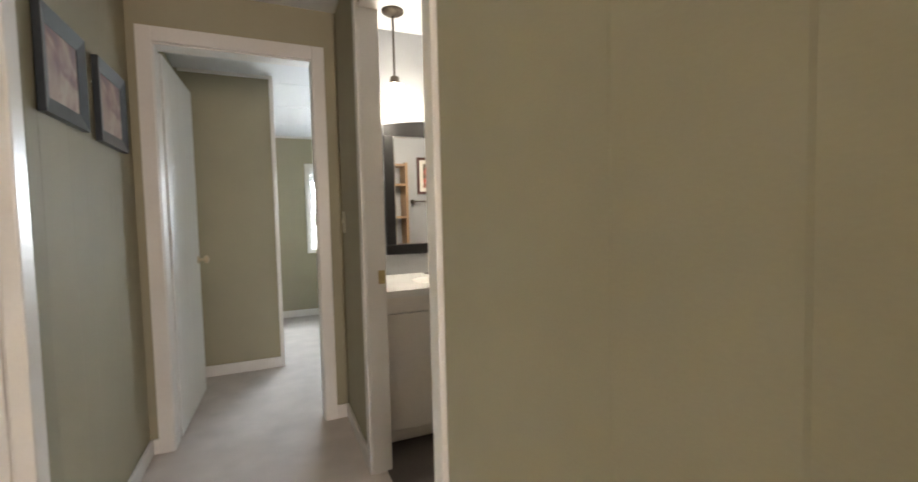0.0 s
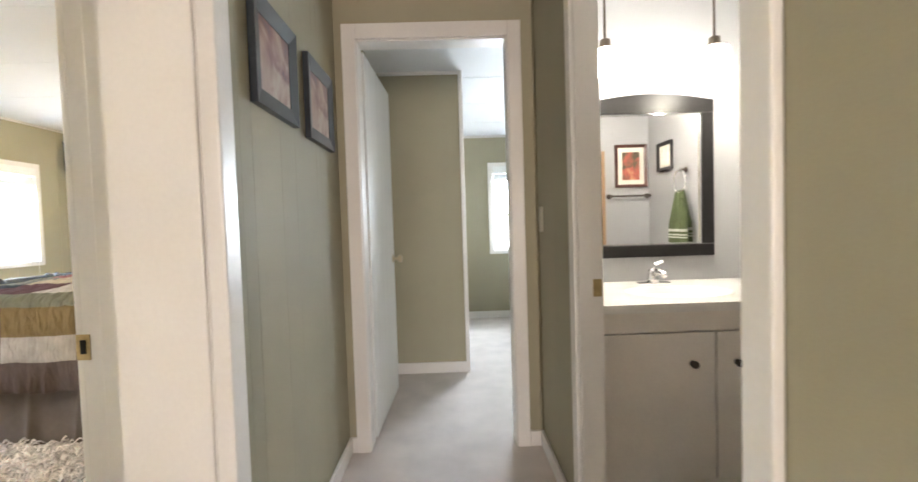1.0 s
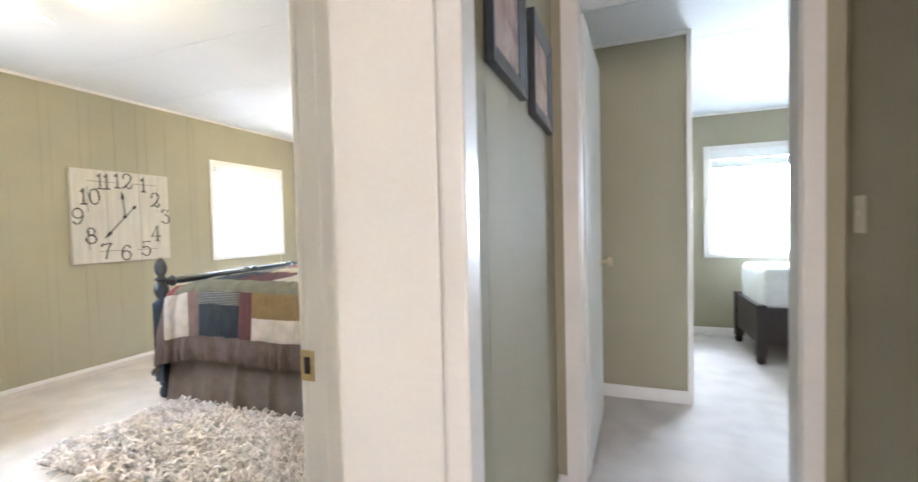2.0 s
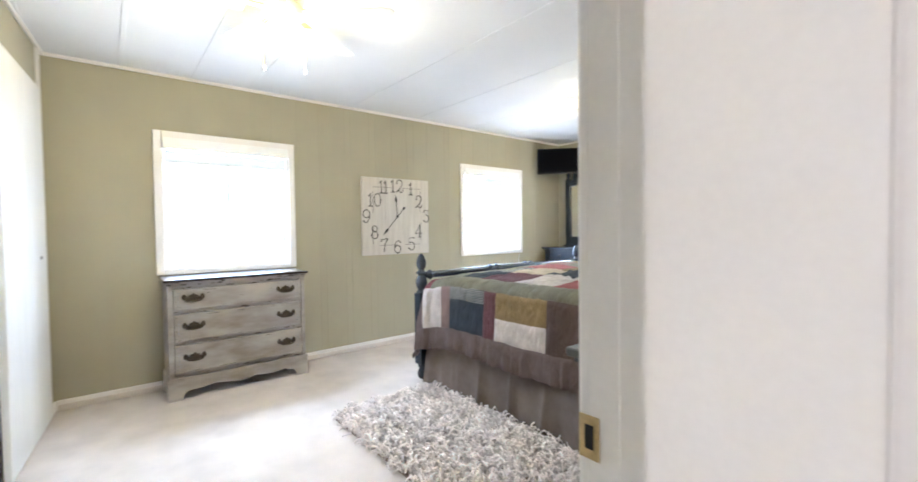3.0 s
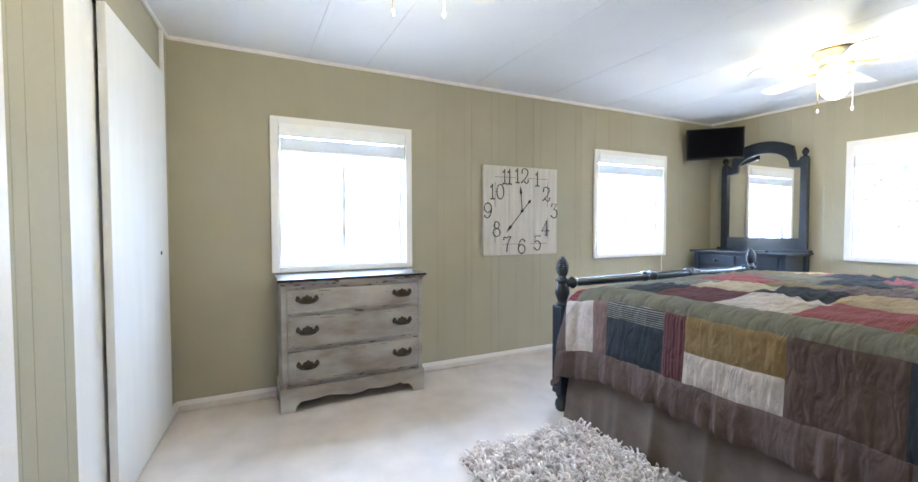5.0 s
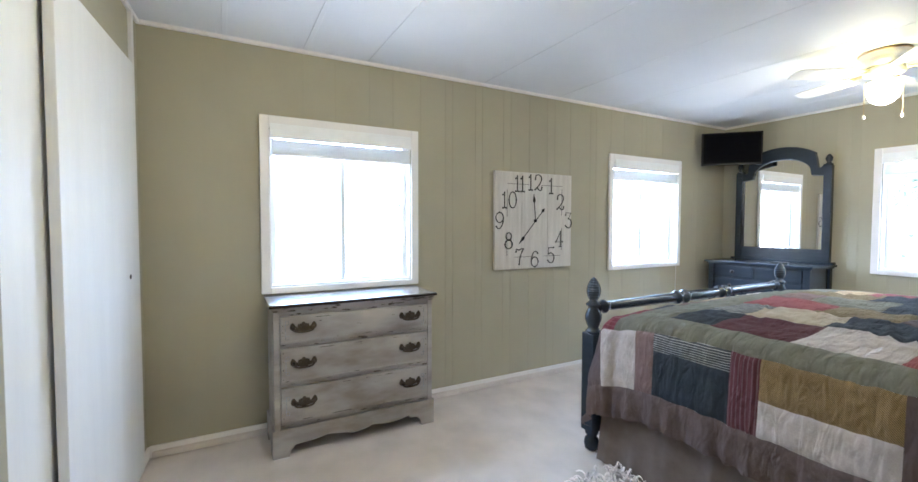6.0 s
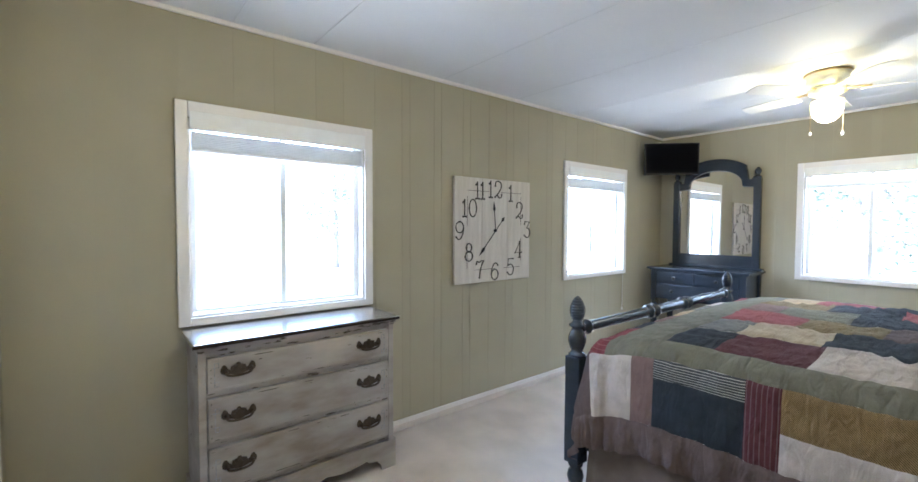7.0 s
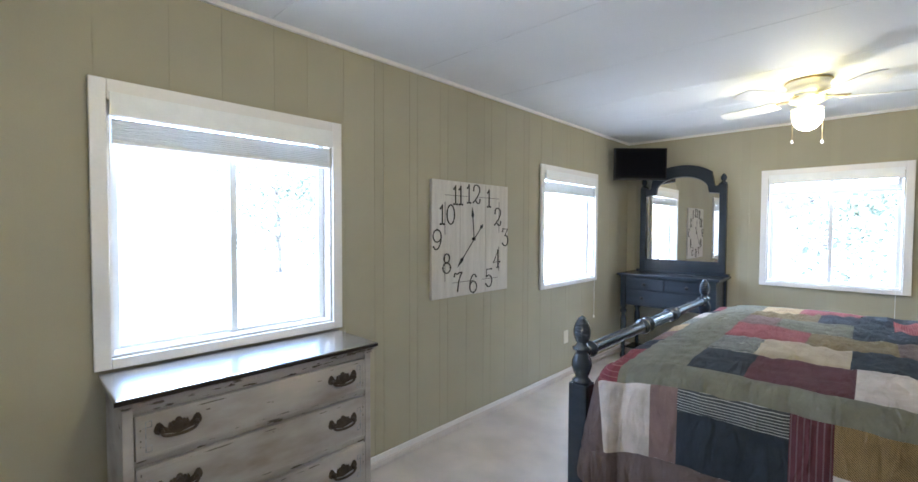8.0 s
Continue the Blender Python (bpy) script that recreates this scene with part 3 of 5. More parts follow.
def bail_handle(parent, y, z):
    """Ornate back plate with a hanging bail; local x is out of the drawer."""
    bm = bmesh.new()

    # low, wide back plate with a crest in the middle and a rounded ear at either end
    half = [(0.0, 0.036), (0.007, 0.033), (0.011, 0.025), (0.017, 0.027), (0.023, 0.020), (0.031, 0.008), (0.040, 0.014), (0.045, 0.024),
            (0.052, 0.032), (0.060, 0.031), (0.066, 0.021), (0.069, 0.009), (0.066, -0.002), (0.056, -0.008), (0.044, -0.008), (0.032, -0.010), (0.018, -0.014), (0.008, -0.017), (0.0, -0.018)]
    outline = half + [(-a, c) for a, c in reversed(half[1:-1])]
    outline.reverse()
    turn = Matrix.Rotation(radians(90), 4, 'Z')
    prism(outline, 0.004, Matrix.Translation((0.0045, y, z)) @ turn, bm, 0.001)
    inner = [(a * 0.45, c * 0.7 + 0.002) for a, c in outline]
    prism(inner, 0.007, Matrix.Translation((0.0075, y, z)) @ turn, bm, 0.001)
    h = part("handle", bm, DARKMETAL, parent, "dark bronze bail handle")
    for s in (-0.050, 0.050):
        part("post", lathe([(0.009, 0.0), (0.008, 0.008), (0.005, 0.012), (0.008, 0.016), (0.006, 0.022)], 10, None, Matrix.Translation((0.003, y + s, z + 0.005)) @ Matrix.Rotation(radians(90), 4, 'Y')), DARKMETAL, h)
    pts = [(0.018 + 0.004 * math.sin(math.pi * k / 12), y + 0.050 * math.cos(math.pi * k / 12), z + 0.004 - 0.019 * math.sin(math.pi * k / 12) ** 0.6) for k in range(13)]
    part("bail", tube(pts, 0.0052, 8), DARKMETAL, h)


chest = thing("chest_of_drawers", "distressed grey three-drawer chest with a dark top", "chest of drawers", (-4.207, 1.098, 0))
cw, cd = 0.94, 0.33
part("side", box(0.02, cd - 0.012, 0.014, 0.034, 0.03, 0.785, 0.003), CHEST, chest)
part("side", box(0.02, cd - 0.012, cw - 0.034, cw - 0.014, 0.03, 0.785, 0.003), CHEST, chest)
part("back", box(0.008, 0.02, 0.014, cw - 0.014, 0.08, 0.785), CHEST, chest)
part("carcass", box(0.03, cd - 0.03, 0.034, cw - 0.034, 0.14, 0.785), CHEST, chest)
for a, c in ((0.014, 0.044), (cw - 0.044, cw - 0.014)):
    part("stile", box(cd - 0.03, cd - 0.008, a, c, 0.14, 0.785, 0.004), CHEST, chest)
for z in (0.155, 0.372, 0.585, 0.755):
    part("rail", box(cd - 0.04, cd - 0.019, 0.044, cw - 0.044, z, z + 0.022, 0.003), CHESTWORN, chest)
# moulded cornice under the top
for k, (o, z0, z1) in enumerate(((0.0, 0.778, 0.790), (0.006, 0.790, 0.800), (0.012, 0.800, 0.806))):
    part("moulding", box(0.01, cd + o, 0.012 - o, cw - 0.012 + o, z0, z1, 0.003), CHESTWORN, chest)
bm = bmesh.new()
for k in range(44):
    if k % 9 not in (4, 7):
        box(cd + 0.004, cd + 0.011, 0.018 + k * 0.0206, 0.030 + k * 0.0206, 0.789, 0.799, bm=bm)
tagged(part("dentil_moulding", bm, CHESTWORN, chest, "worn carved dentil moulding"), kind="stuff")
part("top", box(0.004, cd + 0.018, -0.006, cw + 0.006, 0.806, 0.824, 0.005), DARKTOP, chest, "dark polished wooden top")
part("top_edge", box(cd + 0.0165, cd + 0.0205, -0.008, cw + 0.008, 0.8055, 0.8195, 0.0015), DARKEDGE, chest, "dark brown wooden edge")
for i, (z0, z1) in enumerate(((0.178, 0.370), (0.395, 0.583), (0.608, 0.753))):
    dr = part("drawer", box(cd - 0.06, cd - 0.004, 0.047, cw - 0.047, z0, z1, 0.005), CHEST, chest)
    inset = bmesh.new()
    for y0, y1, w0, w1 in ((0.06, cw - 0.06, z1 - 0.014, z1 - 0.011), (0.06, cw - 0.06, z0 + 0.011, z0 + 0.014), (0.058, 0.061, z0 + 0.011, z1 - 0.011), (cw - 0.061, cw - 0.058, z0 + 0.011, z1 - 0.011)):
        box(cd - 0.006, cd - 0.0025, y0, y1, w0, w1, bm=inset)
    part("bead", inset, CHESTWORN, dr)
    for e, sgn in ((0.072, 1), (cw - 0.072, -1)):
        zc = (z0 + z1) / 2
        fret = bmesh.new()
        for y0, y1, w0, w1 in ((0.0, 0.0025, -0.05, 0.05), (0.0, 0.018, 0.048, 0.050), (0.0, 0.018, -0.050, -0.048), (0.016, 0.018, 0.030, 0.050), (0.016, 0.018, -0.050, -0.030), (-0.008, 0.018, 0.029, 0.031), (-0.008, 0.018, -0.031, -0.029)):
            ya, yb = sorted((e + sgn * y0, e + sgn * y1))
            box(cd - 0.006, cd - 0.0030, ya, yb, zc + w0, zc + w1, bm=fret)
        part("corner_fret", fret, FRET, dr, "faded blue-grey fretwork line")
    zz = (z0 + z1) / 2 + 0.005
    for y in (0.163, 0.777):
        bail_handle(dr, y, zz)
    for c in dr.children:
        if c.name.startswith("handle"):
            c.location.x = cd - 0.004
# scalloped plinth with bracket feet
def plinth_outline(w):
    pts = [(0, 0), (0.0, 0.15), (w, 0.15), (w, 0), (w - 0.085, 0), (w - 0.09, 0.03), (w - 0.115, 0.058), (w - 0.16, 0.062)]
    for k in range(25):
        u = k / 24
        a = w - 0.17 - u * (w - 0.34)
        pts.append((a, 0.078 - 0.018 * abs(math.sin(u * math.pi * 2.5)) - (0.012 if 0.4 < u < 0.6 else 0.0)))
    return pts + [(0.16, 0.062), (0.115, 0.058), (0.09, 0.03), (0.085, 0)]


part("plinth", prism(plinth_outline(cw - 0.004), 0.018, Matrix.Translation((cd - 0.004, 0.002, 0)) @ Matrix.Rotation(radians(90), 4, 'Z'), None, 0.002), CHEST, chest, "scalloped plinth with bracket feet")
side_foot = [(0, 0), (0, 0.15), (cd - 0.03, 0.15), (cd - 0.03, 0.0), (cd - 0.1, 0.0), (cd - 0.125, 0.05), (0.1, 0.06), (0.07, 0.0)]
for y in (0.002, cw - 0.02):
    part("plinth_side", prism(side_foot, 0.016, Matrix.Translation((0.008, y, 0))), CHEST, chest)


# ---- bedroom: wall clock ----
CLOCKWOOD = mat("whitewashed_boards", (0.66, 0.62, 0.56), 0.65, color2=(0.50, 0.46, 0.41), scale=3.5, stretch=(9, 1, 0.8), bump=0.35, bump_scale=40)
INK = mat("dark_brown_paint", (0.03, 0.025, 0.022), 0.6, vary=0.1)


def ring_pts(cx, cz, rx, rz, a0=0, a1=360, n=24):
    return [(cx + rx * math.cos(radians(a0 + (a1 - a0) * i / n)), cz + rz * math.sin(radians(a0 + (a1 - a0) * i / n))) for i in range(n + 1)]


def bend(pts, n=6):
    """A smooth line through the points."""
    p = [pts[0]] + list(pts) + [pts[-1]]
    out = []
    for i in range(1, len(p) - 2):
        for k in range(n):
            u = k / n
            out.append(tuple(0.5 * (2 * p[i][c] + (p[i + 1][c] - p[i - 1][c]) * u + (2 * p[i - 1][c] - 5 * p[i][c] + 4 * p[i + 1][c] - p[i + 2][c]) * u * u
                             + (3 * p[i][c] - p[i - 1][c] - 3 * p[i + 1][c] + p[i + 2][c]) * u ** 3) for c in (0, 1)))
    return out + [pts[-1]]


SIX = bend([(0.40, 0.36), (0.2, 0.49), (-0.12, 0.44), (-0.38, 0.18), (-0.48, -0.14)]) + ring_pts(0, -0.19, 0.46, 0.31, 180, 540)
# wire numerals in a unit box: the strokes of each, and the beads at their ends
WIRE = {
    "0": ([ring_pts(0, 0, 0.46, 0.5)], [(-0.46, 0), (0.46, 0)]),
    "1": ([[(-0.30, 0.30), (0.0, 0.5), (0.0, -0.5)], [(-0.30, -0.5), (0.30, -0.5)]], [(-0.30, -0.5), (0.30, -0.5), (-0.30, 0.30)]),
    "2": ([bend([(-0.40, 0.20), (-0.34, 0.42), (0.0, 0.5), (0.38, 0.38), (0.40, 0.14), (0.1, -0.16), (-0.44, -0.46)]), bend([(-0.44, -0.46), (-0.15, -0.36), (0.15, -0.5), (0.42, -0.46), (0.48, -0.30)])], [(-0.40, 0.20), (0.48, -0.30), (-0.44, -0.46)]),
    "3": ([[(-0.38, 0.36), (-0.38, 0.5), (0.38, 0.5), (-0.02, 0.10)], bend([(-0.02, 0.10), (0.3, 0.06), (0.46, -0.18), (0.3, -0.44), (-0.05, -0.5), (-0.40, -0.36)])], [(-0.40, -0.36), (-0.38, 0.36)]),
    "4": ([[(0.16, -0.5), (0.16, 0.5), (-0.48, -0.18), (0.46, -0.18)], [(-0.04, -0.5), (0.36, -0.5)]], [(-0.48, -0.18), (0.16, 0.5), (0.46, -0.18)]),
    "5": ([[(0.40, 0.5), (-0.30, 0.5), (-0.36, 0.06)], bend([(-0.36, 0.06), (0.0, 0.16), (0.38, 0.02), (0.46, -0.2), (0.28, -0.45), (-0.1, -0.5), (-0.42, -0.34)])], [(0.40, 0.5), (-0.42, -0.34)]),
    "6": ([SIX], [(0.40, 0.36), (0.0, -0.5)]),
    "7": ([bend([(-0.46, 0.30), (-0.40, 0.46), (-0.1, 0.40), (0.2, 0.48), (0.48, 0.46)]), bend([(0.48, 0.46), (0.1, 0.02), (-0.04, -0.5)])], [(-0.46, 0.30), (-0.04, -0.5), (0.48, 0.46)]),
    "8": ([ring_pts(0, 0.27, 0.34, 0.23), ring_pts(0, -0.23, 0.46, 0.27)], [(0, 0.04), (0.46, -0.23), (-0.46, -0.23)]),
    "9": ([[(-a, -c) for a, c in SIX]], [(-0.40, -0.36), (0.0, 0.5)]),
}


def wire_numeral(digit, parent, a, c, w=0.074, h=0.124, r=0.0045):
    """One bent-wire numeral lying on the clock's face."""
    bm = bmesh.new()
    strokes, beads = WIRE[digit]
    for line in strokes:
        tube([(a + p * w, -0.0235, c + q * h) for p, q in line], r, 6, bm)
    for p, q in beads:
        lathe([(0.003, 0.0), (0.0075, 0.001), (0.0075, 0.003), (0.003, 0.006)], 10, bm, Matrix.Translation((a + p * w, -0.0215, c + q * h)) @ Matrix.Rotation(radians(90), 4, 'X'))
    part("numeral", bm, INK, parent)


clock = thing("wall_clock", "square whitewashed wooden wall clock with dark numerals", "clock", (XW + 0.0055, 3.08, 1.272), 90)
H = 0.378
for a, c in ((-0.383, -0.13), (-0.129, 0.129), (0.13, 0.383)):
    part("board", box(a, c, -0.022, 0.0, -H, H, 0.003), CLOCKWOOD, clock)
for text, a, c in (("12", 0, 0.305), ("1", 0.165, 0.285), ("2", 0.262, 0.155), ("3", 0.350, 0.005), ("4", 0.255, -0.15), ("5", 0.165, -0.28), ("6", 0.0, -0.305), ("7", -0.15, -0.28), ("8", -0.255, -0.155), ("9", -0.340, 0.0), ("10", -0.25, 0.16), ("11", -0.15, 0.29)):
    for k, digit in enumerate(text):
        wire_numeral(digit, clock, a + (0 if len(text) == 1 else 0.05 * k - 0.025 if text == "11" else 0.076 * k - 0.045), c, 0.05 if digit == "1" else 0.074)
for x0, x1, z0, z1 in ((-0.27, -0.06, 0.283, 0.286), (0.06, 0.28, 0.283, 0.286), (-0.2, 0.0, -0.286, -0.283), (0.09, 0.27, -0.286, -0.283), (-0.272, -0.269, -0.27, -0.09), (-0.272, -0.269, 0.03, 0.24), (0.277, 0.280, -0.24, -0.06), (0.277, 0.280, 0.04, 0.26)):
    part("painted_line", box(x0, x1, -0.0235, -0.0215, z0, z1), INK, clock)


def clock_hand(length, angle, tail=0.0):
    bm = bmesh.new()
    out = [(-0.0035, -tail), (-0.0035, length * 0.66), (-0.013, length * 0.74), (0, length), (0.013, length * 0.74), (0.0035, length * 0.66), (0.0035, -tail)]
    if tail:
        out += [(0.014, -tail - 0.02), (0.0, -tail - 0.045), (-0.014, -tail - 0.02)]
    prism(out[::-1], 0.002, Matrix.Translation((0, -0.031 - 0.003 * (tail > 0), 0)) @ Matrix.Rotation(radians(angle), 4, 'Y'), bm)
    return part("clock_hand", bm, BLACK, clock, "black spade clock hand")


clock_hand(0.215, -5)
clock_hand(0.25, 222, 0.09)
part("hub", lathe([(0.012, 0), (0.012, 0.012), (0.006, 0.016)], 14, None, Matrix.Translation((0, -0.022, 0)) @ Matrix.Rotation(radians(90), 4, 'X')), BLACK, clock)


# ---- bedroom: bed ----
bed = thing("bed", "navy four-post bed with turned foot posts and brown skirt", "bed")
BX, BY0, BY1 = -3.165, 2.66, 4.61


def bed_post(x, y):
    p = part("post", box(-0.042, 0.042, -0.042, 0.042, 0.115, 0.655, 0.006), NAVYWOOD, bed)
    p.location = (x, y, 0)
    part("bun_foot", lathe([(0.022, 0.0), (0.036, 0.012), (0.042, 0.04), (0.036, 0.068), (0.024, 0.08), (0.036, 0.095), (0.038, 0.115)], 20), NAVYWOOD, p, smooth=True)
    part("turning", lathe([(0.040, 0.655), (0.042, 0.664), (0.034, 0.672), (0.028, 0.682), (0.036, 0.70), (0.045, 0.73), (0.043, 0.755), (0.030, 0.785), (0.026, 0.797), (0.040, 0.804), (0.042, 0.812), (0.030, 0.82), (0.022, 0.832), (0.020, 0.842)], 24), NAVYWOOD, p, smooth=True)
    prof = []
    for k in range(40):
        u = k / 39
        r = 0.005 + 0.033 * math.sin(math.pi * min(1, 0.18 + 0.82 * u)) ** 0.75
        prof.append((r + 0.0018 * math.sin(u * 2 * math.pi * 9), 0.838 + 0.118 * u))
    part("finial", lathe(prof, 20), NAVYWOOD, p, "ribbed beehive finial", smooth=True)


bed_post(BX, BY0)
bed_post(BX, BY1)
span = BY1 - BY0 - 0.06
prof = []
for k in range(161):
    u = k / 160
    r = 0.033 - 0.008 * abs(2 * u - 1)
    for c in (0.025, 0.36, 0.40, 0.60, 0.64, 0.975):
        r += 0.014 * math.exp(-((u - c) / 0.008) ** 2)
    prof.append((r, u * span))
part("foot_rail", lathe(prof, 18, None, Matrix.Translation((BX, BY0 + 0.03, 0.79)) @ Matrix.Rotation(radians(-90), 4, 'X')), NAVYWOOD, bed, smooth=True)
part("footboard", box(BX - 0.012, BX + 0.012, BY0 + 0.04, BY1 - 0.04, 0.16, 0.40, 0.004), NAVYWOOD, bed)
part("side_rail", box(BX + 0.04, -0.801, BY0 + 0.02, BY0 + 0.05, 0.18, 0.34, 0.004), NAVYWOOD, bed)
part("side_rail", box(BX + 0.04, -0.801, BY1 - 0.05, BY1 - 0.02, 0.18, 0.34, 0.004), NAVYWOOD, bed)
part("mattress", box(-2.90, -0.81, 2.76, 4.51, 0.34, 0.745, 0.05, segs=4), mat("mattress_ticking", (0.7, 0.69, 0.66), 0.9), bed)
part("headboard", box(-0.80, -0.77, BY0, BY1, 0.1, 1.0, 0.008), NAVYWOOD, bed)


def cloth(name, color, kind="", color2=(0.6, 0.58, 0.53), scale=15.0, width=0.8, axis='Z', pucker_depth=0.034):
    color = tuple(c * 1.22 for c in color)
    m = mat(name, color, 0.92, vary=0.09, scale=14, bump=0.5, bump_scale=420, spec=0.15)
    nt = m.node_tree
    pc = nt.nodes.new("ShaderNodeTexCoord")
    pucker = nt.nodes.new("ShaderNodeTexNoise")
    pucker.inputs["Scale"].default_value, pucker.inputs["Detail"].default_value, pucker.inputs["Distortion"].default_value = 22, 2.5, 0.6
    pmap = nt.nodes.new("ShaderNodeMapping")
    pmap.inputs["Scale"].default_value = (1.25, 0.38, 0.4)
    nt.links.new(pc.outputs["Object"], pmap.inputs[0])
    nt.links.new(pmap.outputs[0], pucker.inputs["Vector"])
    pb = nt.nodes.new("ShaderNodeBump")
    pb.inputs["Strength"].default_value, pb.inputs["Distance"].default_value = 0.75, pucker_depth
    nt.links.new(pucker.outputs["Fac"], pb.inputs["Height"])
    fine_bump = nt.nodes["Principled BSDF"].inputs["Normal"].links[0].from_node
    nt.links.new(pb.outputs[0], fine_bump.inputs["Normal"])
    if kind:
        tc = nt.nodes.new("ShaderNodeTexCoord")
        wave = nt.nodes.new("ShaderNodeTexWave")
        wave.bands_direction = axis
        wave.inputs["Scale"].default_value = scale
        wave.inputs["Distortion"].default_value = 0.25
        nt.links.new(tc.outputs["Object"], wave.inputs["Vector"])
        ramp = nt.nodes.new("ShaderNodeValToRGB")
        ramp.color_ramp.elements[0].position, ramp.color_ramp.elements[1].position = width, min(1.0, width + 0.06)
        nt.links.new(wave.outputs["Fac"], ramp.inputs[0])
        mix = nt.nodes.new("ShaderNodeMix")
        mix.data_type = 'RGBA'
        nt.links.new(ramp.outputs[0], mix.inputs[0])
        bsdf = nt.nodes["Principled BSDF"]
        nt.links.new(bsdf.inputs["Base Color"].links[0].from_socket, mix.inputs[6])
        mix.inputs[7].default_value = (*color2, 1)
        nt.links.new(mix.outputs[2], bsdf.inputs["Base Color"])
    return m


C = {
    "sage": cloth("sage_green_cotton", (0.140, 0.136, 0.106)),
    "navy": cloth("navy_cotton", (0.026, 0.032, 0.042)),
    "plaid": cloth("navy_cotton_white_stripes", (0.05, 0.055, 0.06), "s", (0.40, 0.40, 0.38), 31.0, 0.84),
    "plaidtop": cloth("navy_check_white_stripes", (0.06, 0.065, 0.065), "s", (0.38, 0.37, 0.34), 24.0, 0.72, 'Y'),
    "maroon": cloth("maroon_striped_cotton", (0.075, 0.027, 0.033), "s", (0.14, 0.085, 0.09), 19.0, 0.84, 'X'),
    "maroontop": cloth("maroon_cotton", (0.066, 0.023, 0.030), "s", (0.11, 0.05, 0.055), 30.0, 0.8, 'Y'),
    "mustard": cloth("mustard_twill", (0.235, 0.165, 0.075), "s", (0.10, 0.07, 0.035), 85.0, 0.55, 'DIAGONAL'),
    "cream": cloth("cream_cotton", (0.385, 0.345, 0.318)),
    "mauve": cloth("mauve_brown_cotton", (0.155, 0.105, 0.096)),
    "cocoa": cloth("cocoa_brown_cotton", (0.078, 0.055, 0.049)),
    "brown": cloth("brown_cotton", (0.102, 0.076, 0.071)),
    "red": cloth("brick_red_cotton", (0.15, 0.042, 0.05), "s", (0.24, 0.11, 0.11), 17.0, 0.93, 'Z'),
    "redtop": cloth("rose_red_cotton", (0.19, 0.055, 0.06), "s", (0.29, 0.11, 0.10), 36.0, 0.8, 'X'),
    "olive": cloth("olive_brown_cotton", (0.15, 0.115, 0.06)),
    "grey": cloth("grey_striped_cotton", (0.13, 0.12, 0.11), "s", (0.4, 0.38, 0.35), 26.0, 0.8, 'X'),
    "sand": cloth("sand_cotton", (0.35, 0.295, 0.215)),
    "tan": cloth("tan_cotton", (0.33, 0.25, 0.15)),
}
EX, EY, EY2, TOPZ, RAD = -2.96, 2.72, 4.55, 0.815, 0.10     # where the quilt turns down, its height, its bend


def fold(r):
    """Sideways reach and drop of cloth that hangs r past an edge."""
    if r <= 0:
        return 0.0, 0.0
    if r < RAD * math.pi / 2:
        return RAD * math.sin(r / RAD), RAD * (1 - math.cos(r / RAD))
    d = r - RAD * math.pi / 2
    return RAD + 0.05 * d, RAD + d


def crease(s, t):
    """Sharp parallel puckers that run across the bed, stronger in some places."""
    w = s + 0.35 * t + 0.03 * noise.noise((s * 5, t * 5, 12.0))
    ridge = 1 - 2 * abs(noise.noise((w * 15, t * 3.0, 8.0)))
    return ridge * (0.55 + 0.9 * noise.noise((s * 3, t * 3, 21.0)))


def r_in(s, t):
    """Metres in from the nearest turned-down edge."""
    return max(0.0, min(s, t, EY2 - EY - t))


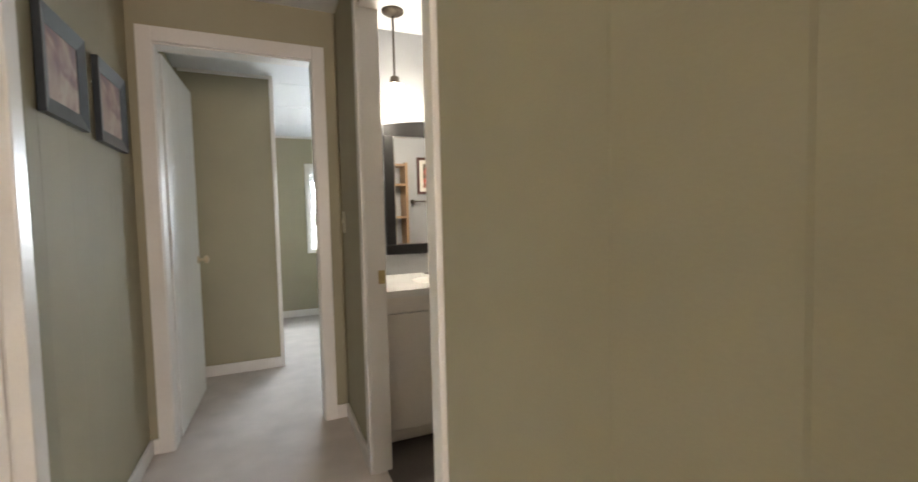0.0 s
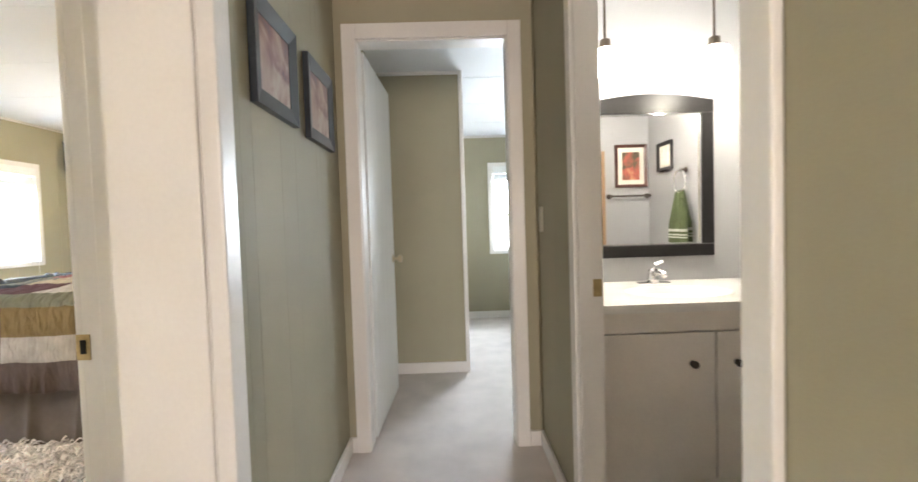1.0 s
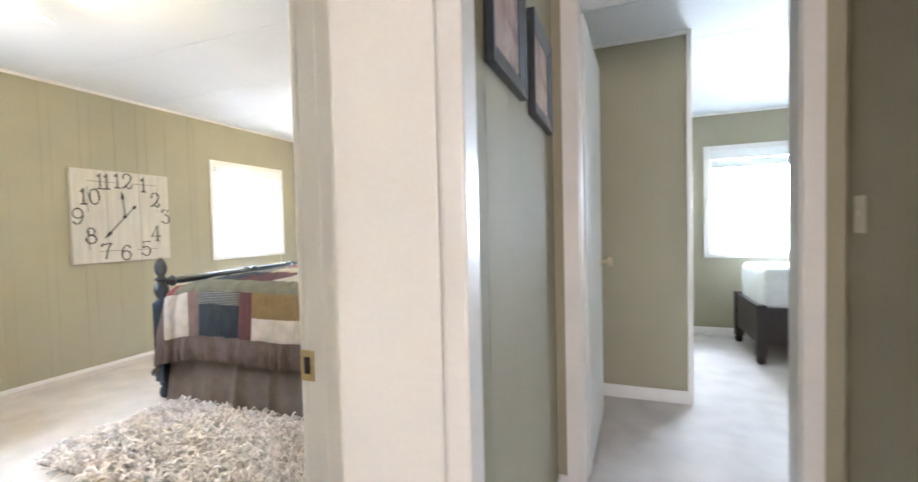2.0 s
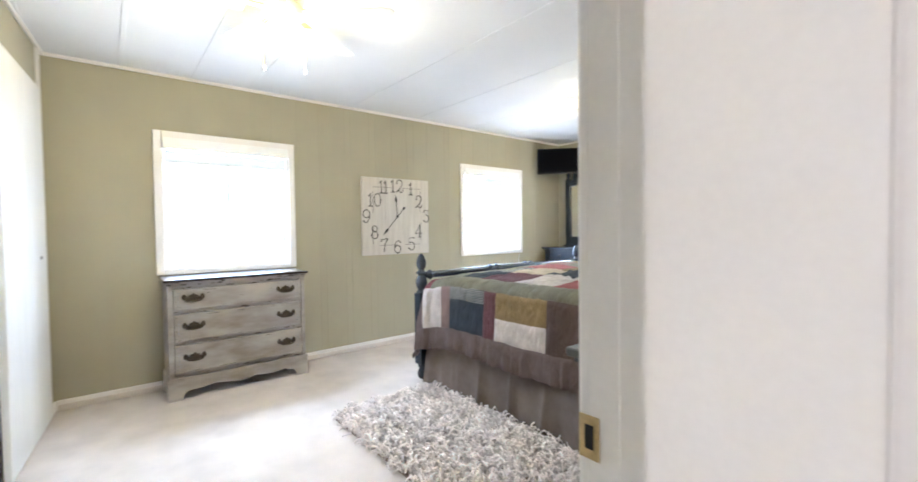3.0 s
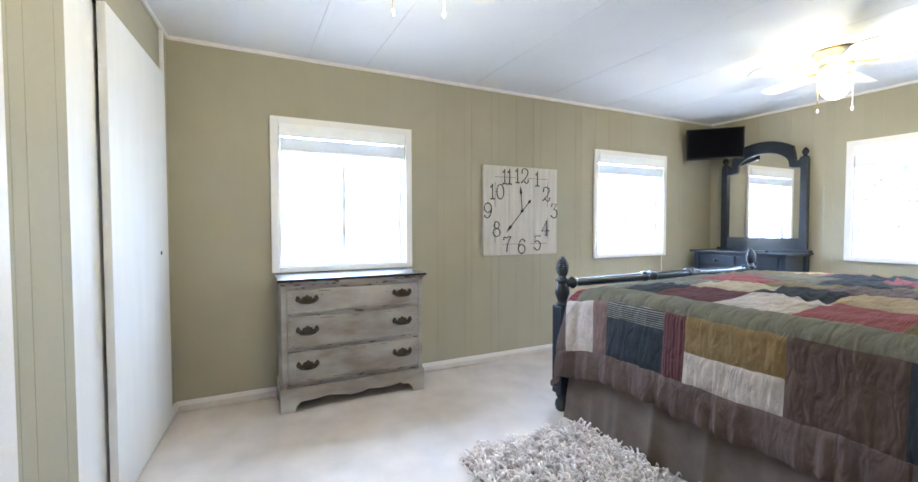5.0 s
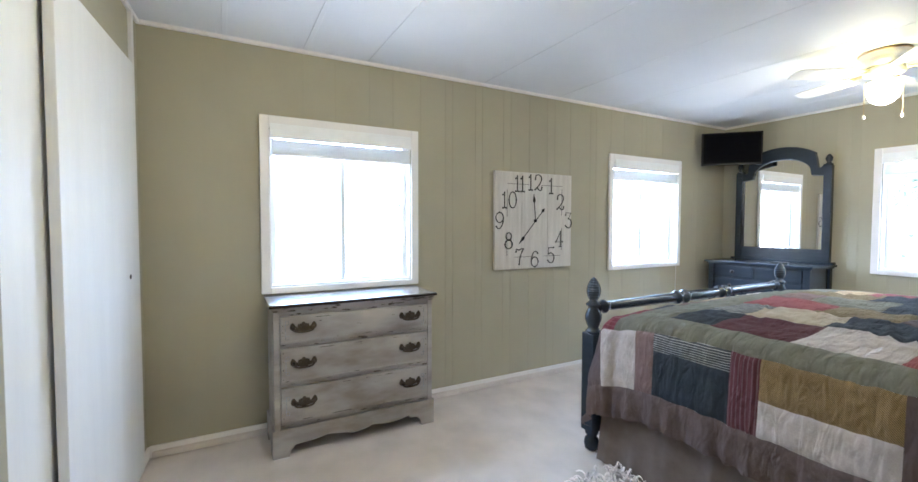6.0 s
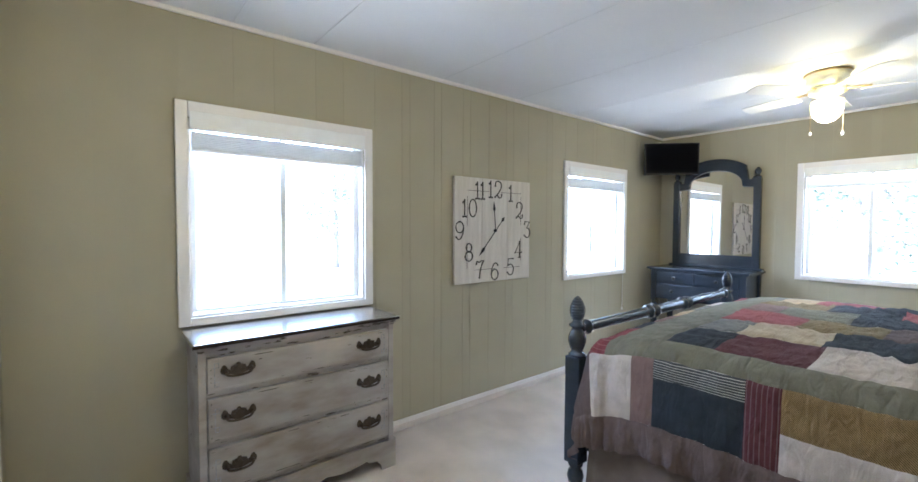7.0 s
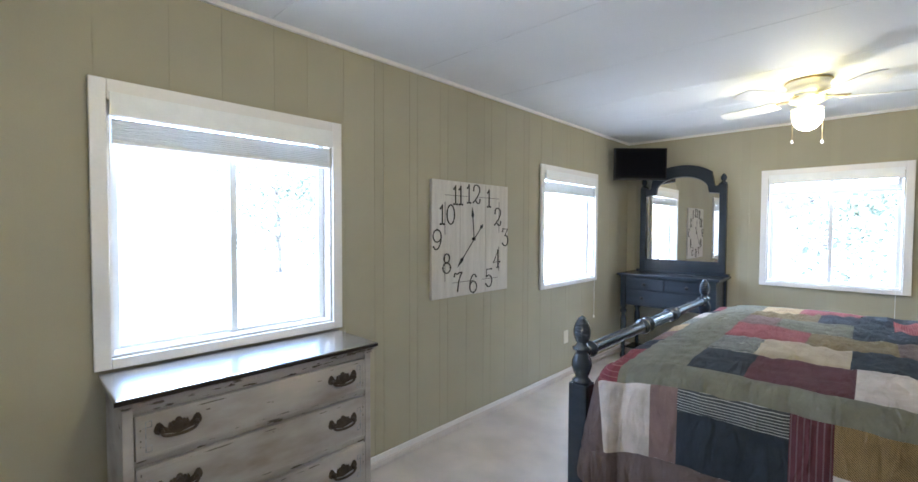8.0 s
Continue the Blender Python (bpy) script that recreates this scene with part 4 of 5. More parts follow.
def quilt_point(s, t, seam):
    """Cloth place from s, metres in from the foot edge, and t, metres in from the window-side edge."""
    far = EY2 - EY
    a, b = max(0.0, -s), max(0.0, -t, t - far)
    top = TOPZ + 0.02 * math.sin(math.pi * min(1, max(0, t / far))) + 0.012 * noise.noise((s * 2.1, t * 2.1, 3.0)) + 0.005 * noise.noise((s * 6, t * 17, 1.0)) + 0.004 * noise.noise((s * 17, t * 30, 7.0)) + 0.021 * crease(s, t) * (1 if r_in(s, t) > 0.12 else max(0.25, r_in(s, t) / 0.12)) - 0.005 * seam - 0.035 * math.exp(-max(s, 0) / 0.13)
    x, y = EX + max(s, 0), EY + min(max(t, 0), far)
    if a == 0 and b == 0:
        return Vector((x, y, top))
    r = (a ** 4 + b ** 4) ** 0.25
    h = math.hypot(a, b)
    dx, dy = -a / h, (b if t > far else -b) / h
    out, drop = fold(r)
    along = s if b > a else t
    wave = min(1.0, r / 0.4)
    wob = wave * (0.009 * noise.noise((along * 5, r * 2, 9.0)) + 0.005 * noise.noise((along * 14, r * 4, 2.0)))
    wob += wave * (0.0035 * noise.noise((along * 20, r * 8, 3.0)) + 0.006 * seam * noise.noise((along * 45, 1.0, 8.0)))
    hem = max(0.0, r - 0.385)
    wob += hem * (0.085 * math.sin(along * 62 + 7 * noise.noise((along * 5, 0, 5))) + 0.10 * noise.noise((along * 9, 3, 5)))
    out += wob - 0.006 * seam + 0.02 + 0.075 * min(1.0, r / 0.35) * (2 * a * b / (h * h))
    if r < 0.06:
        out -= 0.02 * (1 - r / 0.06)
    ripple = 0.006 * noise.noise((s * 12, t * 18, 4.0)) * (1 - wave)
    out += 0.007 * noise.noise((along * 22, r * 3, 6.0)) * math.exp(-((r - 0.09) / 0.09) ** 2)
    return Vector((x + dx * out, y + dy * out, max(0.03, top - drop + ripple + 0.006 * noise.noise((along * 4, 1, 2)) * wave)))


quilt = thing("patchwork_quilt", "patchwork quilt in sage, navy, maroon, mustard and cream", "quilt")


def patch(kind, s0, s1, t0, t1):
    bm = bmesh.new()
    ns, nt_ = max(3, int((s1 - s0) / 0.014)), max(3, int((t1 - t0) / 0.016))
    grid = []
    for i in range(ns + 1):
        row = []
        for j in range(nt_ + 1):
            u, v = i / ns, j / nt_
            edge = min(u * (s1 - s0), (1 - u) * (s1 - s0), v * (t1 - t0), (1 - v) * (t1 - t0))
            seam = max(0.0, 1 - edge / 0.02)
            row.append(bm.verts.new(quilt_point(s0 + (s1 - s0) * u, t0 + (t1 - t0) * v, seam)))
        grid.append(row)
    for i in range(ns):
        for j in range(nt_):
            bm.faces.new((grid[i][j], grid[i + 1][j], grid[i + 1][j + 1], grid[i][j + 1]))
    part("hem" if kind == "brown" and (t1 <= LOW or s1 <= LOW) else "patch", bm, C[kind], quilt, smooth=True)


FAR = EY2 - EY
HEAD = 2.10
SEAM, LOW, HEM = -0.115, -0.40, -0.555
# border band over the edges
patch("sage", -0.02, 0.21, 0.0, FAR)
patch("sage", -0.02, 1.78, SEAM, 0.0)
patch("brown", 1.78, HEAD, SEAM, 0.0)
patch("sage", 0.02, HEAD, FAR, FAR + 0.165)
# top, six rows of bricks
ROWS6 = [["navy", "maroontop", "cream", "redtop", "olive", "navy", "tan"],
         ["plaidtop", "sand", "navy", "tan", "cream", "redtop", "olive"],
         ["redtop", "olive", "brown", "navy", "mauve", "cream", "navy"],
         ["mauve", "sage", "navy", "olive", "cream", "tan", "maroontop"],
         ["olive", "navy", "redtop", "cream", "navy", "redtop", "mauve"],
         ["tan", "redtop", "navy", "sage", "maroontop", "cream", "olive"]]
OFF = (0.19, 0.17, 0.31, 0.16, 0.31, 0.2)
for r, kinds in enumerate(ROWS6):
    t0, t1 = FAR * r / 6, FAR * (r + 1) / 6
    s0, s1 = 0.21, 0.21 + OFF[r]
    for k in kinds:
        patch(k, s0, min(s1, HEAD), t0, t1)
        s0, s1 = s1, s1 + 0.30
        if s0 >= HEAD - 0.02:
            break
# side that hangs towards the rug
for kind, s0, s1, t0, t1 in (("cream", -0.12, 0.115, LOW, SEAM), ("mauve", 0.115, 0.215, LOW, SEAM), ("plaid", 0.215, 0.55, -0.198, SEAM), ("navy", 0.215, 0.55, LOW, -0.198),
                             ("maroon", 0.55, 0.66, LOW, SEAM), ("mustard", 0.66, 1.045, -0.268, SEAM), ("cream", 0.66, 1.045, LOW, -0.268),
                             ("cocoa", 1.045, 1.36, LOW, SEAM), ("navy", 1.36, 1.455, LOW, SEAM), ("red", 1.455, 1.76, -0.32, SEAM), ("grey", 1.455, 1.76, LOW, -0.32), ("mauve", 1.76, HEAD, LOW, SEAM)):
    patch(kind, s0, s1, t0, t1)
patch("brown", -0.12, HEAD, HEM, LOW)
# far side, out of sight from most places
patch("mauve", 0.02, HEAD, FAR + 0.165, FAR + 0.445)
# foot
patch("red", -0.12, -0.02, SEAM, 0.0)
patch("red", LOW, -0.02, 0.0, 0.22)
for i, kind in enumerate(("navy", "mauve", "tan", "plaidtop", "cream", "navy", "red")):
    t0 = 0.22 + i * 0.23
    patch(kind, LOW, -0.02, t0, min(t0 + 0.23, FAR))
patch("brown", LOW, -0.12, LOW, 0.0)
patch("brown", HEM, LOW, 0.0, FAR)
patch("brown", HEM, -0.12, HEM, LOW)
patch("brown", HEM, LOW, LOW, 0.0)

# gathered skirt under the quilt
bm = bmesh.new()
path = [(-0.88, 2.652)] + [(-0.88 - i * 0.012, 2.652) for i in range(1, 183)] + [(-3.085, 2.66 + j * 0.012) for j in range(1, 160)]
rows = []
for k, (x, y) in enumerate(path):
    ridge = 1 - 2 * abs(noise.noise((k * 0.045, 4, 0)))
    g = 0.050 * ridge ** 3 - 0.014 + 0.026 * noise.noise((k * 0.028, 9, 0)) + 0.007 * noise.noise((k * 0.12, 2, 0))
    foot = x < -3.08
    col = []
    for j in range(9):
        v = j / 8
        w = -g * (0.2 + 0.8 * v) + 0.006 * noise.noise((k * 0.05, v * 3, 7)) - 0.028 * v * (0 if foot else 1)
        z = 0.36 - 0.345 * v
        col.append(bm.verts.new((x - (w if foot else 0), y + (0 if foot else w), z)))
    rows.append(col)
for p, q in zip(rows, rows[1:]):
    for j in range(8):
        bm.faces.new((p[j], q[j], q[j + 1], p[j + 1]))
part("bed_skirt", bm, cloth("taupe_brown_skirt", (0.132, 0.106, 0.092), pucker_depth=0.004), bed, "gathered brown fabric bed skirt", smooth=True)


def cushion_bm(w, d, h, n=18):
    bm = bmesh.new()
    for side in (1, -1):
        g = [[None] * (n + 1) for _ in range(n + 1)]
        for i in range(n + 1):
            for j in range(n + 1):
                u, v = 2 * i / n - 1, 2 * j / n - 1
                z = side * h / 2 * max(0.0, (1 - u ** 4) * (1 - v ** 4)) ** 0.5
                z += side * 0.006 * noise.noise((u * 4, v * 4, side))
                g[i][j] = bm.verts.new((u * w / 2 * (1 - 0.04 * v * v), v * d / 2 * (1 - 0.04 * u * u), z))
        for i in range(n):
            for j in range(n):
                bm.faces.new((g[i][j], g[i + 1][j], g[i + 1][j + 1], g[i][j + 1]))
    bmesh.ops.remove_doubles(bm, verts=bm.verts[:], dist=0.0005)
    return bm


for y, lab in ((3.12, "navy patchwork pillow with a brown flange"), (4.1, "navy patchwork pillow with a brown flange")):
    pil = thing("pillow", lab, "pillow", (-1.16, y, 0.985), 0, "pillows on the bed")
    pil.matrix_world = pose(-1.13, y, 1.0, 0, -38, 0)
    part("cover", cushion_bm(0.50, 0.74, 0.20), C["navy"], pil, smooth=True)
    part("accent_panel", cushion_bm(0.20, 0.70, 0.215), C["mustard"], pil, smooth=True)
    part("flange", box(-0.31, 0.29, -0.42, 0.42, -0.006, 0.006, 0.005), C["brown"], pil, "brown fabric flange")


# ---- bedroom: nightstand and lamp ----
nightstand = thing("nightstand", "navy painted nightstand with turned legs beside the bed", "nightstand", (-1.25, 1.885, 0))
NW, ND = 0.46, 0.64
part("top", box(0, NW, 0, ND, 0.748, 0.775, 0.008, segs=3), mat("navy_worn_top", (0.05, 0.056, 0.06), 0.4, vary=0.08, scale=5, bump=0.06), nightstand)
part("moulding", box(0.018, NW - 0.01, 0.018, ND - 0.018, 0.730, 0.748, 0.006), NAVYWOOD, nightstand)
part("body", box(0.045, NW - 0.03, 0.045, ND - 0.045, 0.545, 0.731), NAVYWOOD, nightstand)
for x in (0.028, NW - 0.082):
    for y in (0.028, ND - 0.082):
        part("corner_post", box(x, x + 0.054, y, y + 0.054, 0.53, 0.7305, 0.004), NAVYWOOD, nightstand)
        part("leg", lathe([(0.012, 0.0), (0.022, 0.012), (0.026, 0.04), (0.016, 0.06), (0.015, 0.09), (0.024, 0.16), (0.029, 0.26), (0.026, 0.36), (0.016, 0.43), (0.015, 0.44), (0.027, 0.452), (0.031, 0.475), (0.026, 0.50), (0.016, 0.512), (0.024, 0.53)], 18, None, Matrix.Translation((x + 0.027, y + 0.027, 0))), NAVYWOOD, nightstand, smooth=True)
drw = part("drawer", box(0.036, 0.06, 0.09, ND - 0.09, 0.56, 0.715, 0.006), NAVYWOOD, nightstand)
for y in (0.2, ND - 0.2):
    part("knob", lathe([(0.008, 0), (0.007, 0.012), (0.016, 0.018), (0.015, 0.028), (0.006, 0.032)], 14, None, Matrix.Translation((0.037, y, 0.64)) @ Matrix.Rotation(radians(-90), 4, 'Y')), NAVYWOOD, drw, smooth=True)
part("shelf", box(0.05, NW - 0.05, 0.05, ND - 0.05, 0.16, 0.178, 0.004), NAVYWOOD, nightstand)

lamp = thing("table_lamp", "chrome table lamp with a taupe drum shade, lit", "lamp", (-0.99, 2.22, 0.775))
part("base", lathe([(0.082, 0.0), (0.085, 0.008), (0.078, 0.018), (0.05, 0.028), (0.022, 0.04), (0.016, 0.07), (0.034, 0.12), (0.046, 0.2), (0.038, 0.28), (0.016, 0.34), (0.012, 0.36), (0.02, 0.37), (0.010, 0.385), (0.008, 0.56)], 28), CHROME, lamp, smooth=True)
part("socket", lathe([(0.016, 0.50), (0.018, 0.51), (0.018, 0.56), (0.012, 0.57)], 16), BRASS, lamp)
bm = bmesh.new()
for r0, r1 in ((0.165, 0.138), (0.161, 0.134)):
    ring = [[bm.verts.new((r * math.cos(2 * math.pi * i / 40), r * math.sin(2 * math.pi * i / 40), z)) for i in range(40)] for r, z in ((r0, 0.535), (r0 * 0.97, 0.6), (r1 * 1.01, 0.8), (r1 * 1.04, 0.85))]
    for p, q in zip(ring, ring[1:]):
        for i in range(40):
            bm.faces.new((p[i], p[(i + 1) % 40], q[(i + 1) % 40], q[i]))
shade_mat = mat("taupe_linen_shade", (0.20, 0.16, 0.145), 0.85, vary=0.06, scale=30, bump=0.4, bump_scale=300)
part("shade", bm, shade_mat, lamp, "taupe fabric drum shade", smooth=True)
for z, r in ((0.535, 0.163), (0.85, 0.1415)):
    part("shade_trim", tube([(r * math.cos(2 * math.pi * i / 40), r * math.sin(2 * math.pi * i / 40), z) for i in range(41)], 0.004, 6), shade_mat, lamp)
part("light_bulb", lathe([(0.012, 0.57), (0.03, 0.61), (0.032, 0.64), (0.02, 0.67), (0.004, 0.68)], 16), glow("lamp_bulb_glow", WARM, 2.0), lamp, smooth=True)
bulb("table_lamp_light", (-0.99, 2.22, 1.48), 0.28, (1.0, 0.72, 0.42), 0.03)


# ---- bedroom: shag rug ----
PILE = mat("shag_pile", (0.94, 0.885, 0.865), 0.95, color2=(0.74, 0.655, 0.615), scale=10, spec=0.1, island=0.30)
rug = thing("shag_rug", "cream and brown shag rug with long noodle-like strands", "rug", (-2.20, 2.215, 0))
part("backing", box(-0.72, 0.72, -0.37, 0.37, 0.001, 0.012, 0.003), mat("rug_backing", (0.30, 0.235, 0.20), 0.95), rug)
verts, faces = [], []
rnd = random.Random(5)
for k in range(5600):
    x, y = rnd.uniform(-0.73, 0.73), rnd.uniform(-0.375, 0.375)
    a, ln, w = rnd.uniform(0, 6.283), rnd.uniform(0.045, 0.085), rnd.uniform(0.0042, 0.0062)
    lean = rnd.uniform(0.45, 1.0)
    curl = rnd.uniform(-1.4, 1.4)
    z, top = rnd.uniform(0.006, 0.014), rnd.uniform(0.02, 0.062)
    base = len(verts)
    px, py = x, y
    for j in range(6):
        v = j / 5
        b2 = a + curl * v
        px, py = px + math.cos(b2) * ln * lean * 0.2, py + math.sin(b2) * ln * lean * 0.2
        pz = z + (top - z) * math.sin(v * math.pi * 0.78)
        r = w * (1 - 0.35 * v ** 4)
        sx, sy = -math.sin(b2), math.cos(b2)
        verts += [(px + sx * r, py + sy * r, pz), (px, py, pz + r), (px - sx * r, py - sy * r, pz), (px, py, pz - r)]
    for j in range(5):
        i = base + 4 * j
        faces += [(i + q, i + (q + 1) % 4, i + 4 + (q + 1) % 4, i + 4 + q) for q in range(4)]
    faces.append((base + 20, base + 21, base + 22, base + 23))
me = bpy.data.meshes.new("pile")
me.from_pydata(verts, [], faces)
me.materials.append(PILE)
for p in me.polygons:
    p.use_smooth = True
pile = new("pile", me)
pile.parent = rug
tagged(pile, "long shaggy strands", "", "", "stuff")


# ---- bedroom: dressing table, mirror, television ----
def round_knob(parent, m, material, r=0.016):
    part("knob", lathe([(r * 0.5, 0), (r * 0.45, 0.012), (r, 0.018), (r * 0.95, 0.026), (r * 0.4, 0.031)], 14, None, m), material, parent, smooth=True)


dt = thing("dressing_table", "navy painted dressing table with drawers and turned legs", "dressing table", (-4.13, 5.21, 0))
VW, VD = 0.93, 0.455
part("top", box(0, VW, 0, VD, 0.868, 0.889, 0.006, segs=3), NAVYWOOD, dt)
part("moulding", box(0.02, VW - 0.02, 0.02, VD, 0.855, 0.868, 0.004), NAVYWOOD, dt)
part("body", box(0.045, VW - 0.045, 0.05, VD - 0.01, 0.565, 0.856), NAVYWOOD, dt)
for x in (0.03, VW - 0.08):
    for y in (0.03, VD - 0.06):
        part("corner_post", box(x, x + 0.05, y, y + 0.05, 0.54, 0.8555, 0.004), NAVYWOOD, dt)
        part("leg", lathe([(0.014, 0), (0.026, 0.012), (0.03, 0.04), (0.02, 0.065), (0.018, 0.09), (0.024, 0.12), (0.018, 0.14), (0.020, 0.2), (0.03, 0.34), (0.028, 0.42), (0.018, 0.47), (0.03, 0.485), (0.034, 0.505), (0.022, 0.525), (0.026, 0.54)], 18, None, Matrix.Translation((x + 0.025, y + 0.025, 0))), NAVYWOOD, dt, smooth=True)
for x0, x1, z0, z1, knobs in ((0.09, 0.45, 0.735, 0.842, (0.27,)), (0.468, VW - 0.09, 0.735, 0.842, (0.66,)), (0.09, VW - 0.09, 0.585, 0.72, (0.25, 0.68))):
    d = part("drawer", box(x0, x1, 0.036, 0.06, z0, z1, 0.005), NAVYWOOD, dt)
    for k in knobs:
        round_knob(d, Matrix.Translation((k, 0.037, (z0 + z1) / 2)) @ Matrix.Rotation(radians(90), 4, 'X'), BLACKWOOD)
part("stretcher", box(0.05, VW - 0.05, VD / 2 - 0.1, VD / 2 + 0.1, 0.10, 0.118, 0.004), NAVYWOOD, dt)
tagged(obj("remote_control", box(-3.57, -3.44, 5.33, 5.37, 0.889, 0.903, 0.005), BLACK), "small black remote control on the dressing table", "remote control")

vm = thing("vanity_mirror", "arched mirror in a navy painted wooden frame", "mirror", (-4.055, 5.60, 0.889))
MW = 0.81
part("foot_rail", box(-0.03, MW + 0.03, 0.0, 0.075, 0.0, 0.02, 0.005), NAVYWOOD, vm)
part("bottom_rail", box(0.06, MW - 0.06, 0.025, 0.06, 0.0201, 0.13, 0.005), NAVYWOOD, vm)
for x in (0.0, MW - 0.062):
    p = part("side_post", box(x, x + 0.062, 0.015, 0.065, 0.0201, 0.885, 0.005), NAVYWOOD, vm)
    part("finial", lathe([(0.03, 0.885), (0.033, 0.895), (0.02, 0.905), (0.014, 0.915), (0.024, 0.93), (0.028, 0.95), (0.018, 0.972), (0.006, 0.985)], 18, None, Matrix.Translation((x + 0.031, 0.04, 0))), NAVYWOOD, p, smooth=True)


def arch_low(u):
    """Lower edge of the crest: shoulders, then the arch."""
    c = abs(2 * u - 1)
    if c > 0.72:
        return 0.80 + 0.012 * (1 - c) / 0.28
    return 0.815 + 0.168 * math.sqrt(max(0.0, 1 - (c / 0.74) ** 2)) ** 0.9


def arch_high(u):
    """Upper edge of the crest: low shoulders by the posts, a step up, then the arch."""
    c = abs(2 * u - 1)
    arch = 0.90 + 0.182 * math.sqrt(max(0.0, 1 - (min(c, 0.84) / 0.96) ** 2))
    low = 0.868 + 0.03 * abs((c - 0.92) / 0.08) ** 2
    k = min(1.0, max(0.0, (c - 0.815) / 0.045))
    k = k * k * (3 - 2 * k)
    return arch * (1 - k) + low * k


xs = [0.062 + (MW - 0.124) * i / 60 for i in range(61)]
bm = bmesh.new()
lo = [(x, arch_low(i / 60)) for i, x in enumerate(xs)]
hi = [(x, arch_high(i / 60)) for i, x in enumerate(xs)]
for i in range(60):
    q = [bm.verts.new((p[0], 0.02, p[1])) for p in (lo[i], lo[i + 1], hi[i + 1], hi[i])]
    w = [bm.verts.new((p[0], 0.062, p[1])) for p in (lo[i], lo[i + 1], hi[i + 1], hi[i])]
    bm.faces.new(q)
    bm.faces.new(w[::-1])
    bm.faces.new((q[0], w[0], w[1], q[1]))
    bm.faces.new((q[2], w[2], w[3], q[3]))
bmesh.ops.remove_doubles(bm, verts=bm.verts[:], dist=0.0002)
part("crest", bm, NAVYWOOD, vm, "arched crest rail")
bm = bmesh.new()
for i in range(60):
    a, c = hi[i], hi[i + 1]
    if abs(2 * (i + 0.5) / 60 - 1) > 0.80:
        continue
    q = [bm.verts.new(v) for v in ((a[0], 0.008, a[1] - 0.004), (c[0], 0.008, c[1] - 0.004), (c[0], 0.008, c[1] + 0.012), (a[0], 0.008, a[1] + 0.012))]
    w = [bm.verts.new((v.co.x, 0.066, v.co.z)) for v in q]
    bm.faces.new(q)
    bm.faces.new(w[::-1])
    bm.faces.new((q[0], w[0], w[1], q[1]))
    bm.faces.new((q[2], w[2], w[3], q[3]))
bmesh.ops.remove_doubles(bm, verts=bm.verts[:], dist=0.0002)
part("crest_moulding", bm, NAVYWOOD, vm)
bm = bmesh.new()
bot = [bm.verts.new((x, 0.045, 0.125)) for x in xs]
topv = [bm.verts.new((x, 0.045, arch_low(i / 60) + 0.01)) for i, x in enumerate(xs)]
for i in range(60):
    bm.faces.new((bot[i], bot[i + 1], topv[i + 1], topv[i]))
part("mirror_glass", bm, MIRROR, vm, "clear mirror glass")
bm = bmesh.new()
for i in range(60):
    q = [bm.verts.new((xs[k], y, arch_low(k / 60) + dz)) for k, y, dz in ((i, 0.044, 0.002), (i + 1, 0.044, 0.002), (i + 1, 0.04, -0.008), (i, 0.04, -0.008))]
    bm.faces.new(q)
bmesh.ops.remove_doubles(bm, verts=bm.verts[:], dist=0.0002)
part("bevel", bm, mat("bevelled_glass_edge", (0.75, 0.78, 0.8), 0.1, metal=0.6), vm)

tv = thing("television", "small black flat television on a corner wall bracket", "television", (-3.945, 5.325, 1.995), 43.6)
part("bezel", box(-0.265, 0.265, 0.0, 0.035, -0.162, 0.162, 0.006), BLACK, tv)
part("screen", box(-0.25, 0.25, -0.002, 0.002, -0.142, 0.15), mat("dark_screen", (0.006, 0.006, 0.008), 0.7, vary=0.02, spec=0.0), tv)
part("back_shell", box(-0.2, 0.2, 0.035, 0.06, -0.12, 0.12, 0.012), BLACK, tv)
part("bracket_arm", box(-0.02, 0.02, 0.06, 0.40, -0.03, 0.03, 0.004), DARKMETAL, tv)
part("wall_plate", box(-0.05, 0.05, 0.392, 0.40, -0.08, 0.08, 0.003), DARKMETAL, tv)


# ---- bedroom: ceiling fans ----
FANWHITE = mat("white_fan_enamel", (0.78, 0.77, 0.73), 0.35, vary=0.02)
BOWL = glow("lit_frosted_bowl", (1.0, 0.90, 0.62), 1.3)


